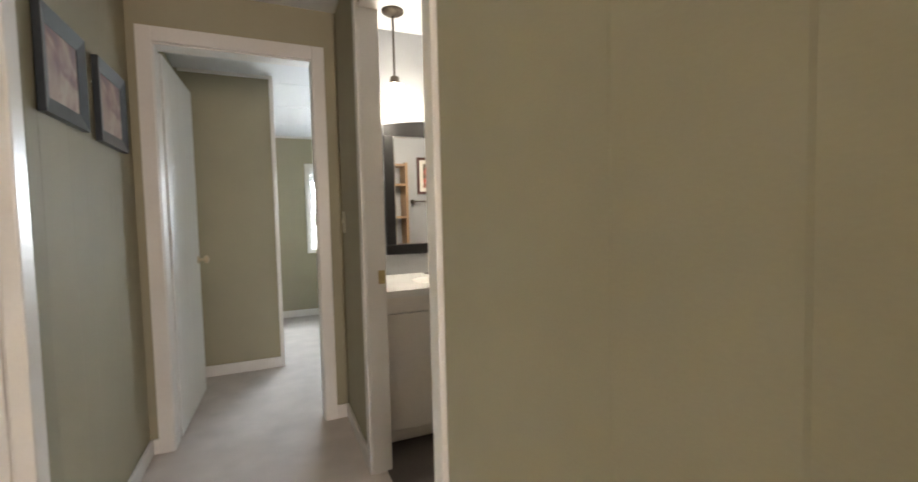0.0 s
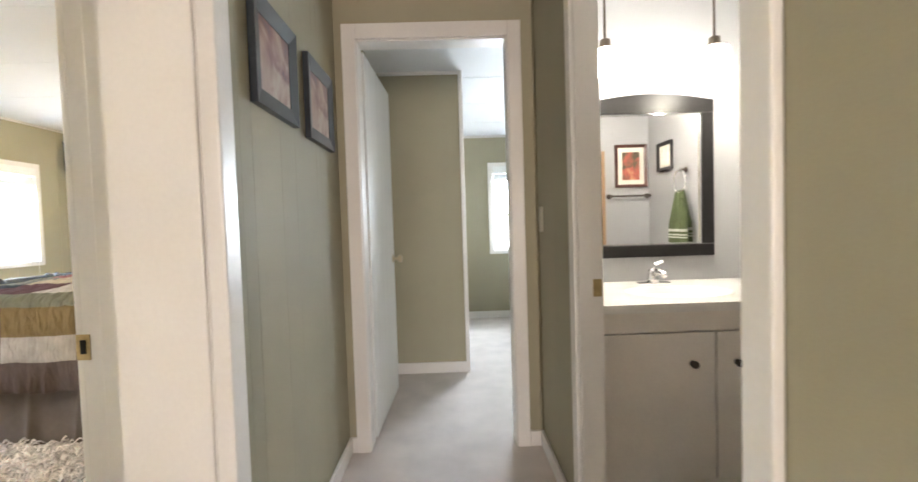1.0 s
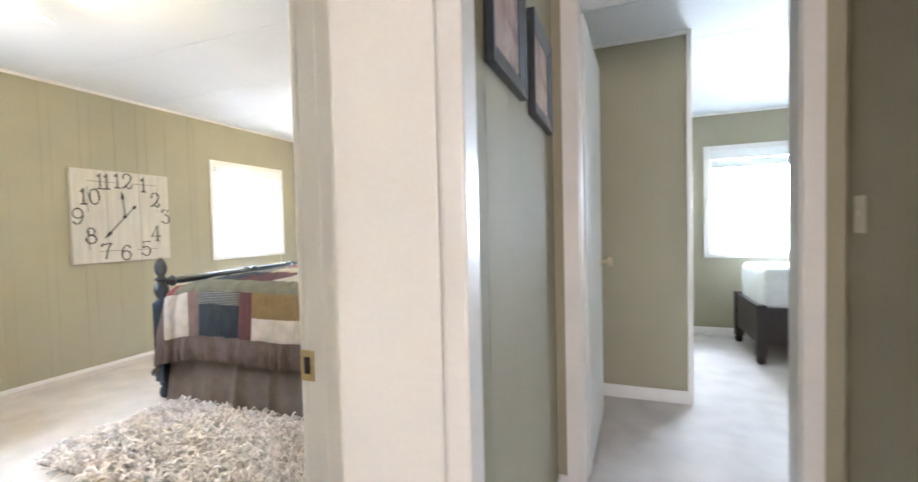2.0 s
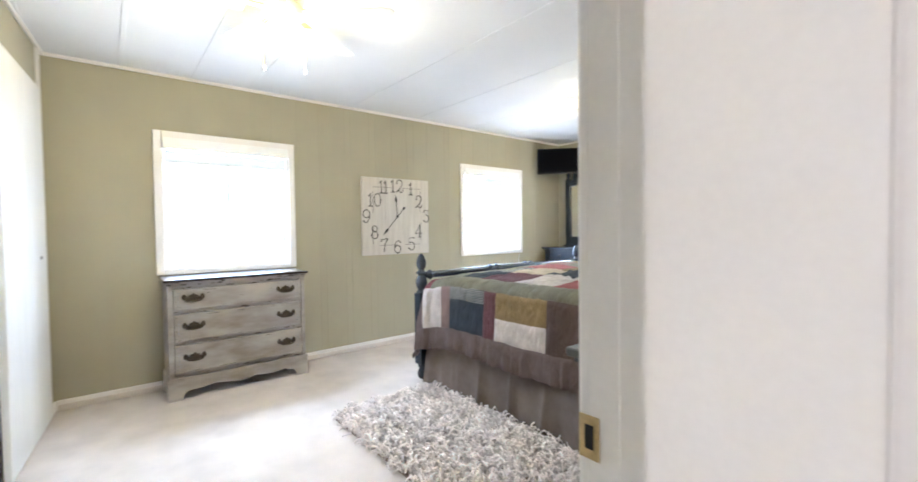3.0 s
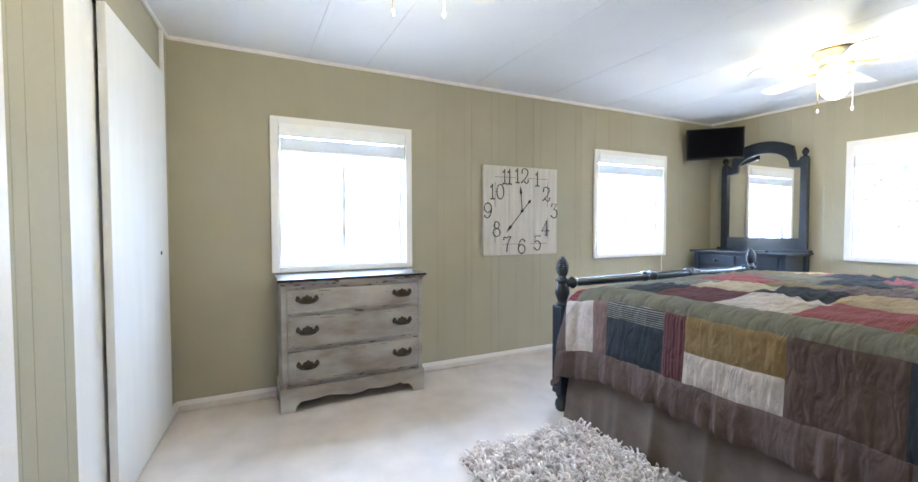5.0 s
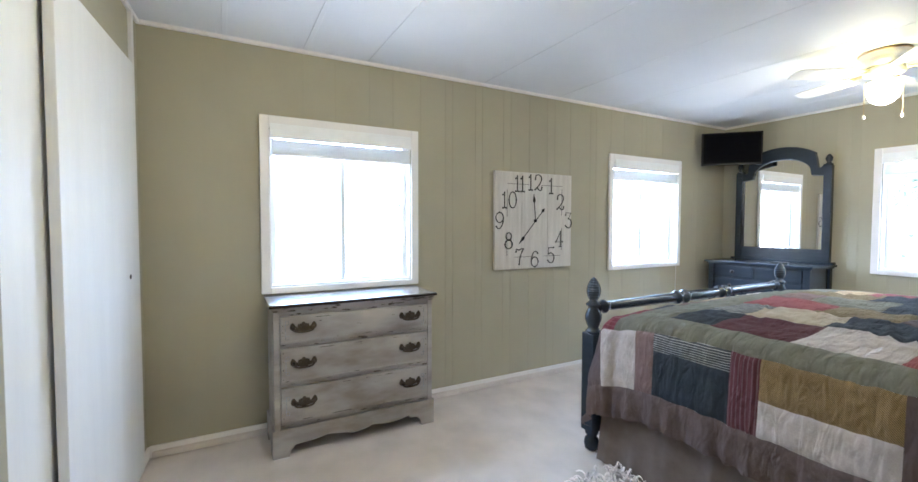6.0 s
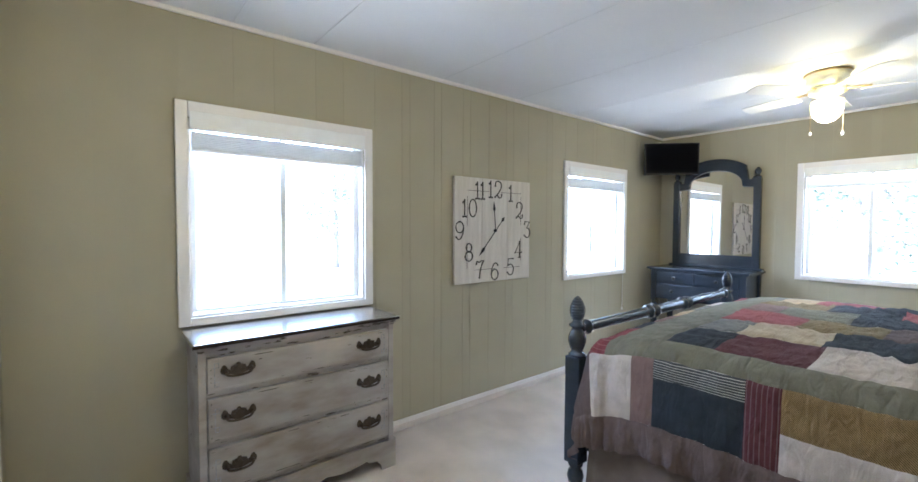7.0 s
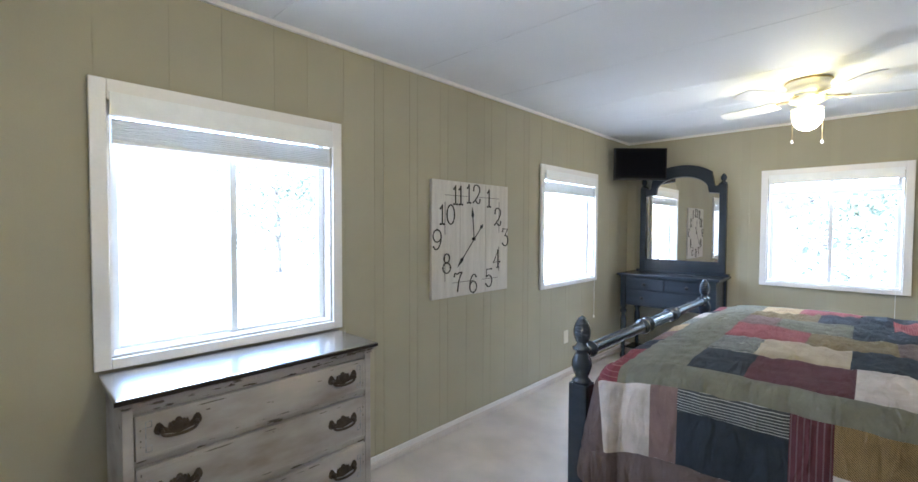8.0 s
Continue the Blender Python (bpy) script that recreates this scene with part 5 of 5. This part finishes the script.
def ceiling_fan(x, y, turn):
    f = thing("ceiling_fan", "white ceiling fan with a lit glass bowl and pull chains", "ceiling fan", (x, y, CLG), turn, "ceiling fans")
    part("canopy", lathe([(0.118, 0.0), (0.12, -0.012), (0.112, -0.02), (0.105, -0.045), (0.112, -0.05), (0.108, -0.075), (0.09, -0.09)], 32), FANWHITE, f, smooth=True)
    part("canopy_ring", lathe([(0.121, -0.003), (0.125, -0.008), (0.121, -0.013)], 32), BRASS, f)
    part("motor", lathe([(0.088, -0.09), (0.095, -0.10), (0.095, -0.128), (0.07, -0.14), (0.05, -0.15), (0.05, -0.168), (0.085, -0.178)], 32), FANWHITE, f, smooth=True)
    for i in range(5):
        m = Matrix.Rotation(radians(72 * i), 4, 'Z')
        bl = bmesh.new()
        out = [(0.17, -0.048), (0.2, -0.056), (0.48, -0.064), (0.515, -0.05), (0.525, 0.0), (0.515, 0.05), (0.48, 0.064), (0.2, 0.056), (0.17, 0.048)]
        prism(out, 0.006, m @ Matrix.Translation((0, 0, -0.118)) @ Matrix.Rotation(radians(10), 4, 'X') @ Matrix.Rotation(radians(-90), 4, 'X'), bl, 0.0015)
        blade = part("blade", bl, FANWHITE, f)
        part("blade_iron", merge(bmesh.new(), box(0.08, 0.21, -0.018, 0.018, -0.112, -0.106, 0.002), m), BRASS, blade)
    part("bowl", lathe([(0.070, -0.178), (0.080, -0.20), (0.081, -0.235), (0.068, -0.275), (0.045, -0.300), (0.018, -0.312), (0.004, -0.315)], 28), BOWL, f, "lit frosted glass bowl", smooth=True)
    for a in (200, 20):
        cx, cy = 0.092 * math.cos(radians(a)), 0.092 * math.sin(radians(a))
        ch = part("pull_chain", tube([(cx * 0.9, cy * 0.9, -0.17), (cx, cy, -0.19), (cx, cy, -0.375)], 0.0022, 6), BRASS, f)
        part("chain_end", lathe([(0.002, -0.395), (0.007, -0.39), (0.0075, -0.38), (0.004, -0.372)], 12, None, Matrix.Translation((cx, cy, 0))), FANWHITE, ch, smooth=True)
    bulb("fan_light", (x, y, CLG - 0.40), 0.95, (1.0, 0.90, 0.74), 0.07)
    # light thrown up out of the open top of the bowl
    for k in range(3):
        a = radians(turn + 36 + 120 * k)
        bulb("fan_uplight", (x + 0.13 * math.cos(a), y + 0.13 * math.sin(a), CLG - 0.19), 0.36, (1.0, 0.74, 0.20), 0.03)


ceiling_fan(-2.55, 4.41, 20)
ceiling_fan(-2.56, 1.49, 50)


def wall_plate(name, label, category, m, w, h, slots):
    p = tagged(new(name), label, category)
    p.matrix_world = m
    part("plate", box(-w / 2, w / 2, -0.006, 0, -h / 2, h / 2, 0.002), PLATE, p)
    for z, sw, sh, pr in slots:
        part("insert", box(-sw / 2, sw / 2, -pr, -0.005, z - sh / 2, z + sh / 2, 0.001), PLATE, p)
    return p


PLATE = mat("ivory_plastic", (0.74, 0.70, 0.58), 0.4, vary=0.03)
WESTM = Matrix.Rotation(radians(90), 4, 'Z')
wall_plate("wall_outlet", "ivory wall outlet near the baseboard", "outlet", Matrix.Translation((XW + 0.0036, 4.37, 0.36)) @ WESTM, 0.07, 0.115, ((0.022, 0.03, 0.028, 0.0075), (-0.022, 0.03, 0.028, 0.0075)))
wall_plate("light_switch", "ivory toggle light switch on the hall wall", "light switch", Matrix.Translation((XR - 0.0036, 2.378, 1.125)) @ Matrix.Rotation(radians(-90), 4, 'Z'), 0.072, 0.118, ((0.004, 0.010, 0.022, 0.014),))


# ---- hall: pictures and the open door ----
def art(name, cols, scale=5.0):
    m = bpy.data.materials.new(name)
    m.use_nodes = True
    nt = m.node_tree
    tc = nt.nodes.new("ShaderNodeTexCoord")
    nz = nt.nodes.new("ShaderNodeTexNoise")
    nz.inputs["Scale"].default_value, nz.inputs["Detail"].default_value, nz.inputs["Distortion"].default_value = scale, 4, 1.2
    nt.links.new(tc.outputs["Object"], nz.inputs["Vector"])
    ramp = nt.nodes.new("ShaderNodeValToRGB")
    ramp.color_ramp.elements[0].color, ramp.color_ramp.elements[0].position = (*cols[0], 1), 0.3
    ramp.color_ramp.elements[1].color, ramp.color_ramp.elements[1].position = (*cols[-1], 1), 0.7
    for i, c in enumerate(cols[1:-1]):
        ramp.color_ramp.elements.new(0.3 + 0.4 * (i + 1) / (len(cols) - 1)).color = (*c, 1)
    nt.links.new(nz.outputs["Fac"], ramp.inputs[0])
    nt.links.new(ramp.outputs[0], nt.nodes["Principled BSDF"].inputs["Base Color"])
    nt.nodes["Principled BSDF"].inputs["Roughness"].default_value = 0.3
    return m


def picture(label, m, w, h, rail, frame_mat, art_mat, mat_w=0.0, group="", depth=0.022):
    """A framed picture facing local -y; its back on y = 0."""
    p = tagged(new("framed_picture"), label, "picture", group)
    p.matrix_world = m
    a, c = w / 2, h / 2
    for name, q in (("frame_rail", [(-a, -c), (a, -c), (a - rail, -c + rail), (-a + rail, -c + rail)]), ("frame_rail", [(a, c), (-a, c), (-a + rail, c - rail), (a - rail, c - rail)]),
                    ("frame_rail", [(a, -c), (a, c), (a - rail, c - rail), (a - rail, -c + rail)]), ("frame_rail", [(-a, c), (-a, -c), (-a + rail, -c + rail), (-a + rail, c - rail)])):
        bm = bmesh.new()
        outer = [bm.verts.new((x, -depth, z)) for x, z in q[:2]]
        inner = [bm.verts.new((x, -depth * 0.55, z)) for x, z in q[2:]]
        bo = [bm.verts.new((x, 0, z)) for x, z in q]
        bm.faces.new((outer[0], outer[1], inner[0], inner[1]))
        bm.faces.new((outer[0], outer[1], bo[1], bo[0]))
        bm.faces.new((inner[0], inner[1], bo[3], bo[2]))
        part(name, bm, frame_mat, p)
    if mat_w:
        part("mount", box(-a + rail, a - rail, -0.007, -0.003, -c + rail, c - rail), mat("picture_mount", (0.72, 0.69, 0.6), 0.8), p)
    part("print", box(-a + rail + mat_w, a - rail - mat_w, -0.010, -0.006, -c + rail + mat_w, c - rail - mat_w), art_mat, p)
    return p


FRAMEBLUE = mat("blue_black_frame", (0.045, 0.052, 0.062), 0.32, vary=0.1, scale=9)
ART1 = art("abstract_print_warm", [(0.06, 0.07, 0.12), (0.26, 0.13, 0.12), (0.45, 0.33, 0.27), (0.5, 0.45, 0.38)], 6)
HALLM = Matrix.Translation((XH + 0.0036, 0, 0)) @ Matrix.Rotation(radians(90), 4, 'Z')
picture("dark framed abstract print on the hall wall", HALLM @ Matrix.Translation((1.695, 0, 1.62)), 0.325, 0.315, 0.05, FRAMEBLUE, ART1, 0.0, "hall pictures")
picture("dark framed abstract print on the hall wall", HALLM @ Matrix.Translation((2.145, 0, 1.615)), 0.335, 0.32, 0.05, FRAMEBLUE, ART1, 0.0, "hall pictures")

door = thing("open_door", "white flush door standing open into the second bedroom", "door", (-0.365, 2.565, 0), -2.0)
part("slab", box(-0.035, 0.0, 0.005, 0.71, 0.012, 2.0, 0.003), SLAB, door)
IVORY = mat("ivory_brass_knob", (0.62, 0.52, 0.36), 0.28, metal=0.7, vary=0.05)
for s in (1, -1):
    m = Matrix.Translation((0.0 if s > 0 else -0.035, 0.655, 0.90)) @ Matrix.Rotation(radians(90 * s), 4, 'Y')
    k = part("knob", lathe([(0.026, 0.0), (0.026, 0.004), (0.010, 0.007), (0.009, 0.03), (0.022, 0.036), (0.027, 0.047), (0.024, 0.058), (0.012, 0.063)], 20, None, m), IVORY, door, "pale brass door knob", smooth=True)
for z in (0.25, 1.05, 1.82):
    part("hinge", box(0.0, 0.003, 0.005, 0.035, z - 0.045, z + 0.045, 0.001), SLAB, door)


# ---- second bedroom: bed ----
bed2 = thing("day_bed", "espresso wooden bed with a white mattress by the window", "bed", (0.72, 4.54, 0))
BL, BD = 1.62, 0.76
for x in (0.0, BL - 0.07):
    for y in (0.0, BD - 0.07):
        p = part("post", box(x, x + 0.07, y, y + 0.07, 0.06, 0.46 if x == 0 else 0.8, 0.006), ESPRESSO, bed2)
        part("foot", lathe([(0.02, 0), (0.03, 0.015), (0.032, 0.045), (0.024, 0.06)], 14, None, Matrix.Translation((x + 0.035, y + 0.035, 0))), ESPRESSO, p)
part("side_panel", box(0.07, BL - 0.07, 0.015, 0.05, 0.17, 0.44, 0.004), ESPRESSO, bed2)
part("side_panel", box(0.07, BL - 0.07, BD - 0.05, BD - 0.015, 0.17, 0.44, 0.004), ESPRESSO, bed2)
part("end_panel", box(0.015, 0.05, 0.07, BD - 0.07, 0.15, 0.45, 0.004), ESPRESSO, bed2)
part("mattress", box(0.05, BL - 0.08, 0.04, BD - 0.04, 0.40, 0.74, 0.07, segs=4), mat("white_bedding", (0.78, 0.78, 0.8), 0.9, vary=0.04, scale=9, bump=0.3, bump_scale=30), bed2, "white sheeted mattress", smooth=True)


# ---- bathroom ----
CABINET = mat("cream_cabinet_paint", (0.82, 0.77, 0.70), 0.4, vary=0.03, scale=5)
MARBLE = mat("white_cultured_marble", (0.82, 0.80, 0.76), 0.15, vary=0.03, scale=7)
cab = thing("vanity_cabinet", "cream painted bathroom vanity cabinet with two doors", "cabinet", (0, 0, 0.006))
part("body", box(0.575, 1.612, 1.985, 2.552, 0.055, 0.750), CABINET, cab)
part("apron", box(0.575, 1.612, 1.945, 1.985, 0.674, 0.750, 0.003), CABINET, cab)
part("toe_kick", box(0.575, 1.612, 2.03, 2.05, 0.0, 0.055), CABINET, cab)
part("base_rail", box(0.575, 1.612, 1.962, 1.985, 0.055, 0.09, 0.003), CABINET, cab)
for x0, x1, kx in ((0.60, 1.042, 0.954), (1.050, 1.57, 1.125)):
    d = part("cabinet_door", box(x0, x1, 1.945, 1.962, 0.098, 0.668, 0.004), CABINET, cab)
    k = part("knob", lathe([(0.012, 0), (0.008, 0.012), (0.015, 0.018), (0.013, 0.027), (0.004, 0.03)], 12, None, Matrix.Translation((kx, 1.946, 0.55)) @ Matrix.Rotation(radians(90), 4, 'X')), DARKMETAL, d, "dark metal knob", smooth=True)
# worktop with an oval basin
bm = bmesh.new()
cx, cy, rx, ry, N = 1.04, 2.21, 0.23, 0.165, 48
zt, zb = 0.790, 0.757


def on_rect(a):
    dx, dy = math.cos(a), math.sin(a)
    k = min(((1.612 - cx) if dx > 0 else (cx - 0.572)) / max(1e-6, abs(dx)), ((2.552 - cy) if dy > 0 else (cy - 1.93)) / max(1e-6, abs(dy)))
    return cx + dx * k, cy + dy * k


angles = sorted([2 * math.pi * i / N for i in range(N)] + [math.atan2(y - cy, x - cx) % (2 * math.pi) for x in (0.572, 1.612) for y in (1.93, 2.552)])
rings = []
outer = [on_rect(a) for a in angles]
rings.append([bm.verts.new((x, y, zb)) for x, y in outer])
rings.append([bm.verts.new((x, y, zt)) for x, y in outer])
for k, z in ((1.0, zt), (0.97, zt - 0.008), (0.85, zt - 0.05), (0.6, zt - 0.09), (0.15, zt - 0.105)):
    rings.append([bm.verts.new((cx + rx * k * math.cos(a), cy + ry * k * math.sin(a), z)) for a in angles])
for p, q in zip(rings, rings[1:]):
    for i in range(len(angles)):
        j = (i + 1) % len(angles)
        bm.faces.new((p[i], p[j], q[j], q[i]))
bm.faces.new(rings[-1])
top = tagged(new("worktop"), "white marble-look worktop with a moulded oval basin", "worktop")
part("slab", bm, MARBLE, top)
part("drain", lathe([(0.02, 0.0), (0.02, 0.003), (0.012, 0.004)], 16, None, Matrix.Translation((cx, cy, zt - 0.105))), CHROME, top)
tap = thing("faucet", "chrome lever faucet on the basin", "faucet", (1.03, 2.42, zt))
part("base", box(-0.075, 0.075, -0.025, 0.025, 0, 0.014, 0.006), CHROME, tap)
part("column", lathe([(0.03, 0.012), (0.028, 0.03), (0.022, 0.06), (0.024, 0.07), (0.012, 0.078)], 18), CHROME, tap, smooth=True)
part("spout", tube([(0, 0, 0.05), (0, -0.05, 0.07), (0, -0.10, 0.065), (0, -0.115, 0.05)], [0.018, 0.015, 0.012, 0.011], 12), CHROME, tap, smooth=True)
part("lever", tube([(0, 0.0, 0.075), (0.01, 0.0, 0.1), (0.045, -0.01, 0.115)], [0.012, 0.01, 0.008], 10), CHROME, tap, smooth=True)

bmir = thing("bathroom_mirror", "tall mirror in a broad black frame with a bowed top", "mirror", (0.755, 2.558, 0.915))
bw, bh, br = 0.648, 0.792, 0.062
xs = [bw * i / 32 for i in range(33)]
bow = [bh + 0.035 * math.sin(math.pi * i / 32) for i in range(33)]
bm = bmesh.new()
for i in range(32):
    q = [bm.verts.new((x, -0.03, z)) for x, z in ((xs[i], bh - br), (xs[i + 1], bh - br), (xs[i + 1], bow[i + 1]), (xs[i], bow[i]))]
    w = [bm.verts.new((v.co.x, 0.0, v.co.z)) for v in q]
    bm.faces.new(q)
    bm.faces.new((q[0], w[0], w[1], q[1]))
    bm.faces.new((q[2], w[2], w[3], q[3]))
bmesh.ops.remove_doubles(bm, verts=bm.verts[:], dist=0.0002)
part("top_rail", bm, BLACKWOOD, bmir)
part("bottom_rail", box(0, bw, -0.03, 0, 0, br, 0.006), BLACKWOOD, bmir)
part("side_rail", box(0, br, -0.03, 0, br, bh - br, 0.006), BLACKWOOD, bmir)
part("side_rail", box(bw - br, bw, -0.03, 0, br, bh - br, 0.006), BLACKWOOD, bmir)
inner = bmesh.new()
for x0, x1, z0, z1 in ((br, bw - br, br, br + 0.008), (br, bw - br, bh - br - 0.008, bh - br), (br, br + 0.008, br + 0.008, bh - br - 0.008), (bw - br - 0.008, bw - br, br + 0.008, bh - br - 0.008)):
    box(x0, x1, -0.022, -0.012, z0, z1, 0.002, bm=inner)
part("inner_bead", inner, CHROME, bmir, "silver inner bead")
part("mirror_glass", box(br, bw - br, -0.014, -0.010, br, bh - br), MIRROR, bmir, "clear mirror glass")

GLOBE = glow("lit_frosted_shade", (1.0, 0.94, 0.82), 3.0)
for x in (0.775, 1.275):
    p = thing("pendant_lamp", "dark rod pendant lamp with a lit frosted shade", "pendant lamp", (x, 2.31, CLG), 0, "bathroom pendants")
    part("canopy", lathe([(0.06, 0), (0.06, -0.012), (0.04, -0.024), (0.012, -0.03)], 24), DARKMETAL, p, smooth=True)
    part("rod", tube([(0, 0, -0.02), (0, 0, -0.37)], 0.006, 8), DARKMETAL, p)
    part("cap", lathe([(0.012, -0.355), (0.024, -0.362), (0.026, -0.39), (0.03, -0.40)], 18), DARKMETAL, p, smooth=True)
    part("shade", lathe([(0.03, -0.40), (0.055, -0.412), (0.068, -0.45), (0.070, -0.49), (0.062, -0.512), (0.03, -0.516)], 24), GLOBE, p, "lit frosted glass shade", smooth=True)
    bulb("pendant_light", (x, 2.24, CLG - 0.545), 0.72, (1.0, 0.90, 0.72), 0.028)

FRAMEBLACK = mat("black_frame", (0.015, 0.014, 0.014), 0.4)
FRAMERED = mat("mahogany_frame", (0.09, 0.03, 0.02), 0.35, vary=0.1)
SUNSET = art("sunset_print", [(0.03, 0.03, 0.025), (0.12, 0.09, 0.05), (0.42, 0.10, 0.07), (0.55, 0.32, 0.16)], 7)
SKETCH = art("pale_print", [(0.08, 0.08, 0.08), (0.7, 0.68, 0.62), (0.75, 0.73, 0.68), (0.78, 0.76, 0.7)], 14)
picture("mahogany framed sunset print with a cream mount", Matrix.Translation((1.475, 1.36, 1.53)) @ Matrix.Rotation(radians(180), 4, 'Z'), 0.25, 0.33, 0.022, FRAMERED, SUNSET, 0.035)
side_m = Matrix.Translation((XBR, 0, 0)) @ Matrix.Rotation(radians(-90), 4, 'Z')
picture("small black framed pale print", side_m @ Matrix.Translation((-1.635, 0, 1.56)), 0.205, 0.205, 0.025, FRAMEBLACK, SKETCH, 0.02)

bar = thing("towel_bar", "dark metal towel bar on the bathroom partition", "towel bar", (1.45, 1.36, 1.295))
part("bar", tube([(-0.15, 0.05, 0), (0.15, 0.05, 0)], 0.007, 10), DARKMETAL, bar)
for x in (-0.15, 0.15):
    part("post", lathe([(0.02, 0), (0.02, 0.006), (0.009, 0.012), (0.009, 0.05), (0.012, 0.058)], 14, None, Matrix.Translation((x, 0, 0)) @ Matrix.Rotation(radians(-90), 4, 'X')), DARKMETAL, bar)
ring = thing("towel_ring", "dark metal towel ring on the bathroom wall", "towel ring", (XBR, 1.90, 1.43))
part("post", lathe([(0.02, 0), (0.02, 0.006), (0.009, 0.012), (0.009, 0.045)], 14, None, Matrix.Rotation(radians(-90), 4, 'Y')), DARKMETAL, ring)
part("ring", tube([(-0.045, 0.075 * math.cos(2 * math.pi * i / 32), -0.075 + 0.075 * math.sin(2 * math.pi * i / 32)) for i in range(33)], 0.005, 8), CHROME, ring, smooth=True)
TOWEL = cloth("green_towel", (0.085, 0.105, 0.05))
TOWELBAND = cloth("white_towel_band", (0.5, 0.5, 0.44))
towel = thing("hand_towel", "green hand towel with white bands on its ring", "towel", (XBR, 1.90, 1.43))


def towel_rows(j0, j1):
    bm = bmesh.new()
    for side in (0.012, -0.012):
        cols = []
        for i in range(15):
            u = i / 14
            col = []
            for j in range(j0, j1 + 1):
                v = j / 40
                w = 0.05 + 0.075 * min(1, v * 1.6)
                col.append(bm.verts.new((-0.045 + side * (0.4 + v) + 0.010 * math.sin(u * 16) * (0.3 + v), (u - 0.5) * 2 * w, -0.145 - 0.34 * v + (0.01 if side > 0 else 0))))
            cols.append(col)
        for p, q in zip(cols, cols[1:]):
            for j in range(j1 - j0):
                bm.faces.new((p[j], q[j], q[j + 1], p[j + 1]))
    return bm


for j0, j1, band in ((0, 29, False), (29, 31, True), (31, 33, False), (33, 34, True), (34, 35, False), (35, 36, True), (36, 40, False)):
    part("band" if band else "cloth", towel_rows(j0, j1), TOWELBAND if band else TOWEL, towel, smooth=True)

shelf = thing("ladder_shelf", "open pine shelf unit with four boards", "shelf", (0.99, 1.36, 0.006))
PINE = mat("honey_pine", (0.36, 0.22, 0.11), 0.5, vary=0.12, scale=4, stretch=(1, 1, 0.2), bump=0.1)
for x in (0.0, 0.20):
    part("upright", box(x, x + 0.022, 0.004, 0.17, 0, 1.62, 0.002), PINE, shelf)
for z in (0.1, 0.45, 0.80, 1.14, 1.42, 1.59):
    part("shelf_board", box(0.022, 0.20, 0.006, 0.168, z, z + 0.018, 0.002), PINE, shelf)
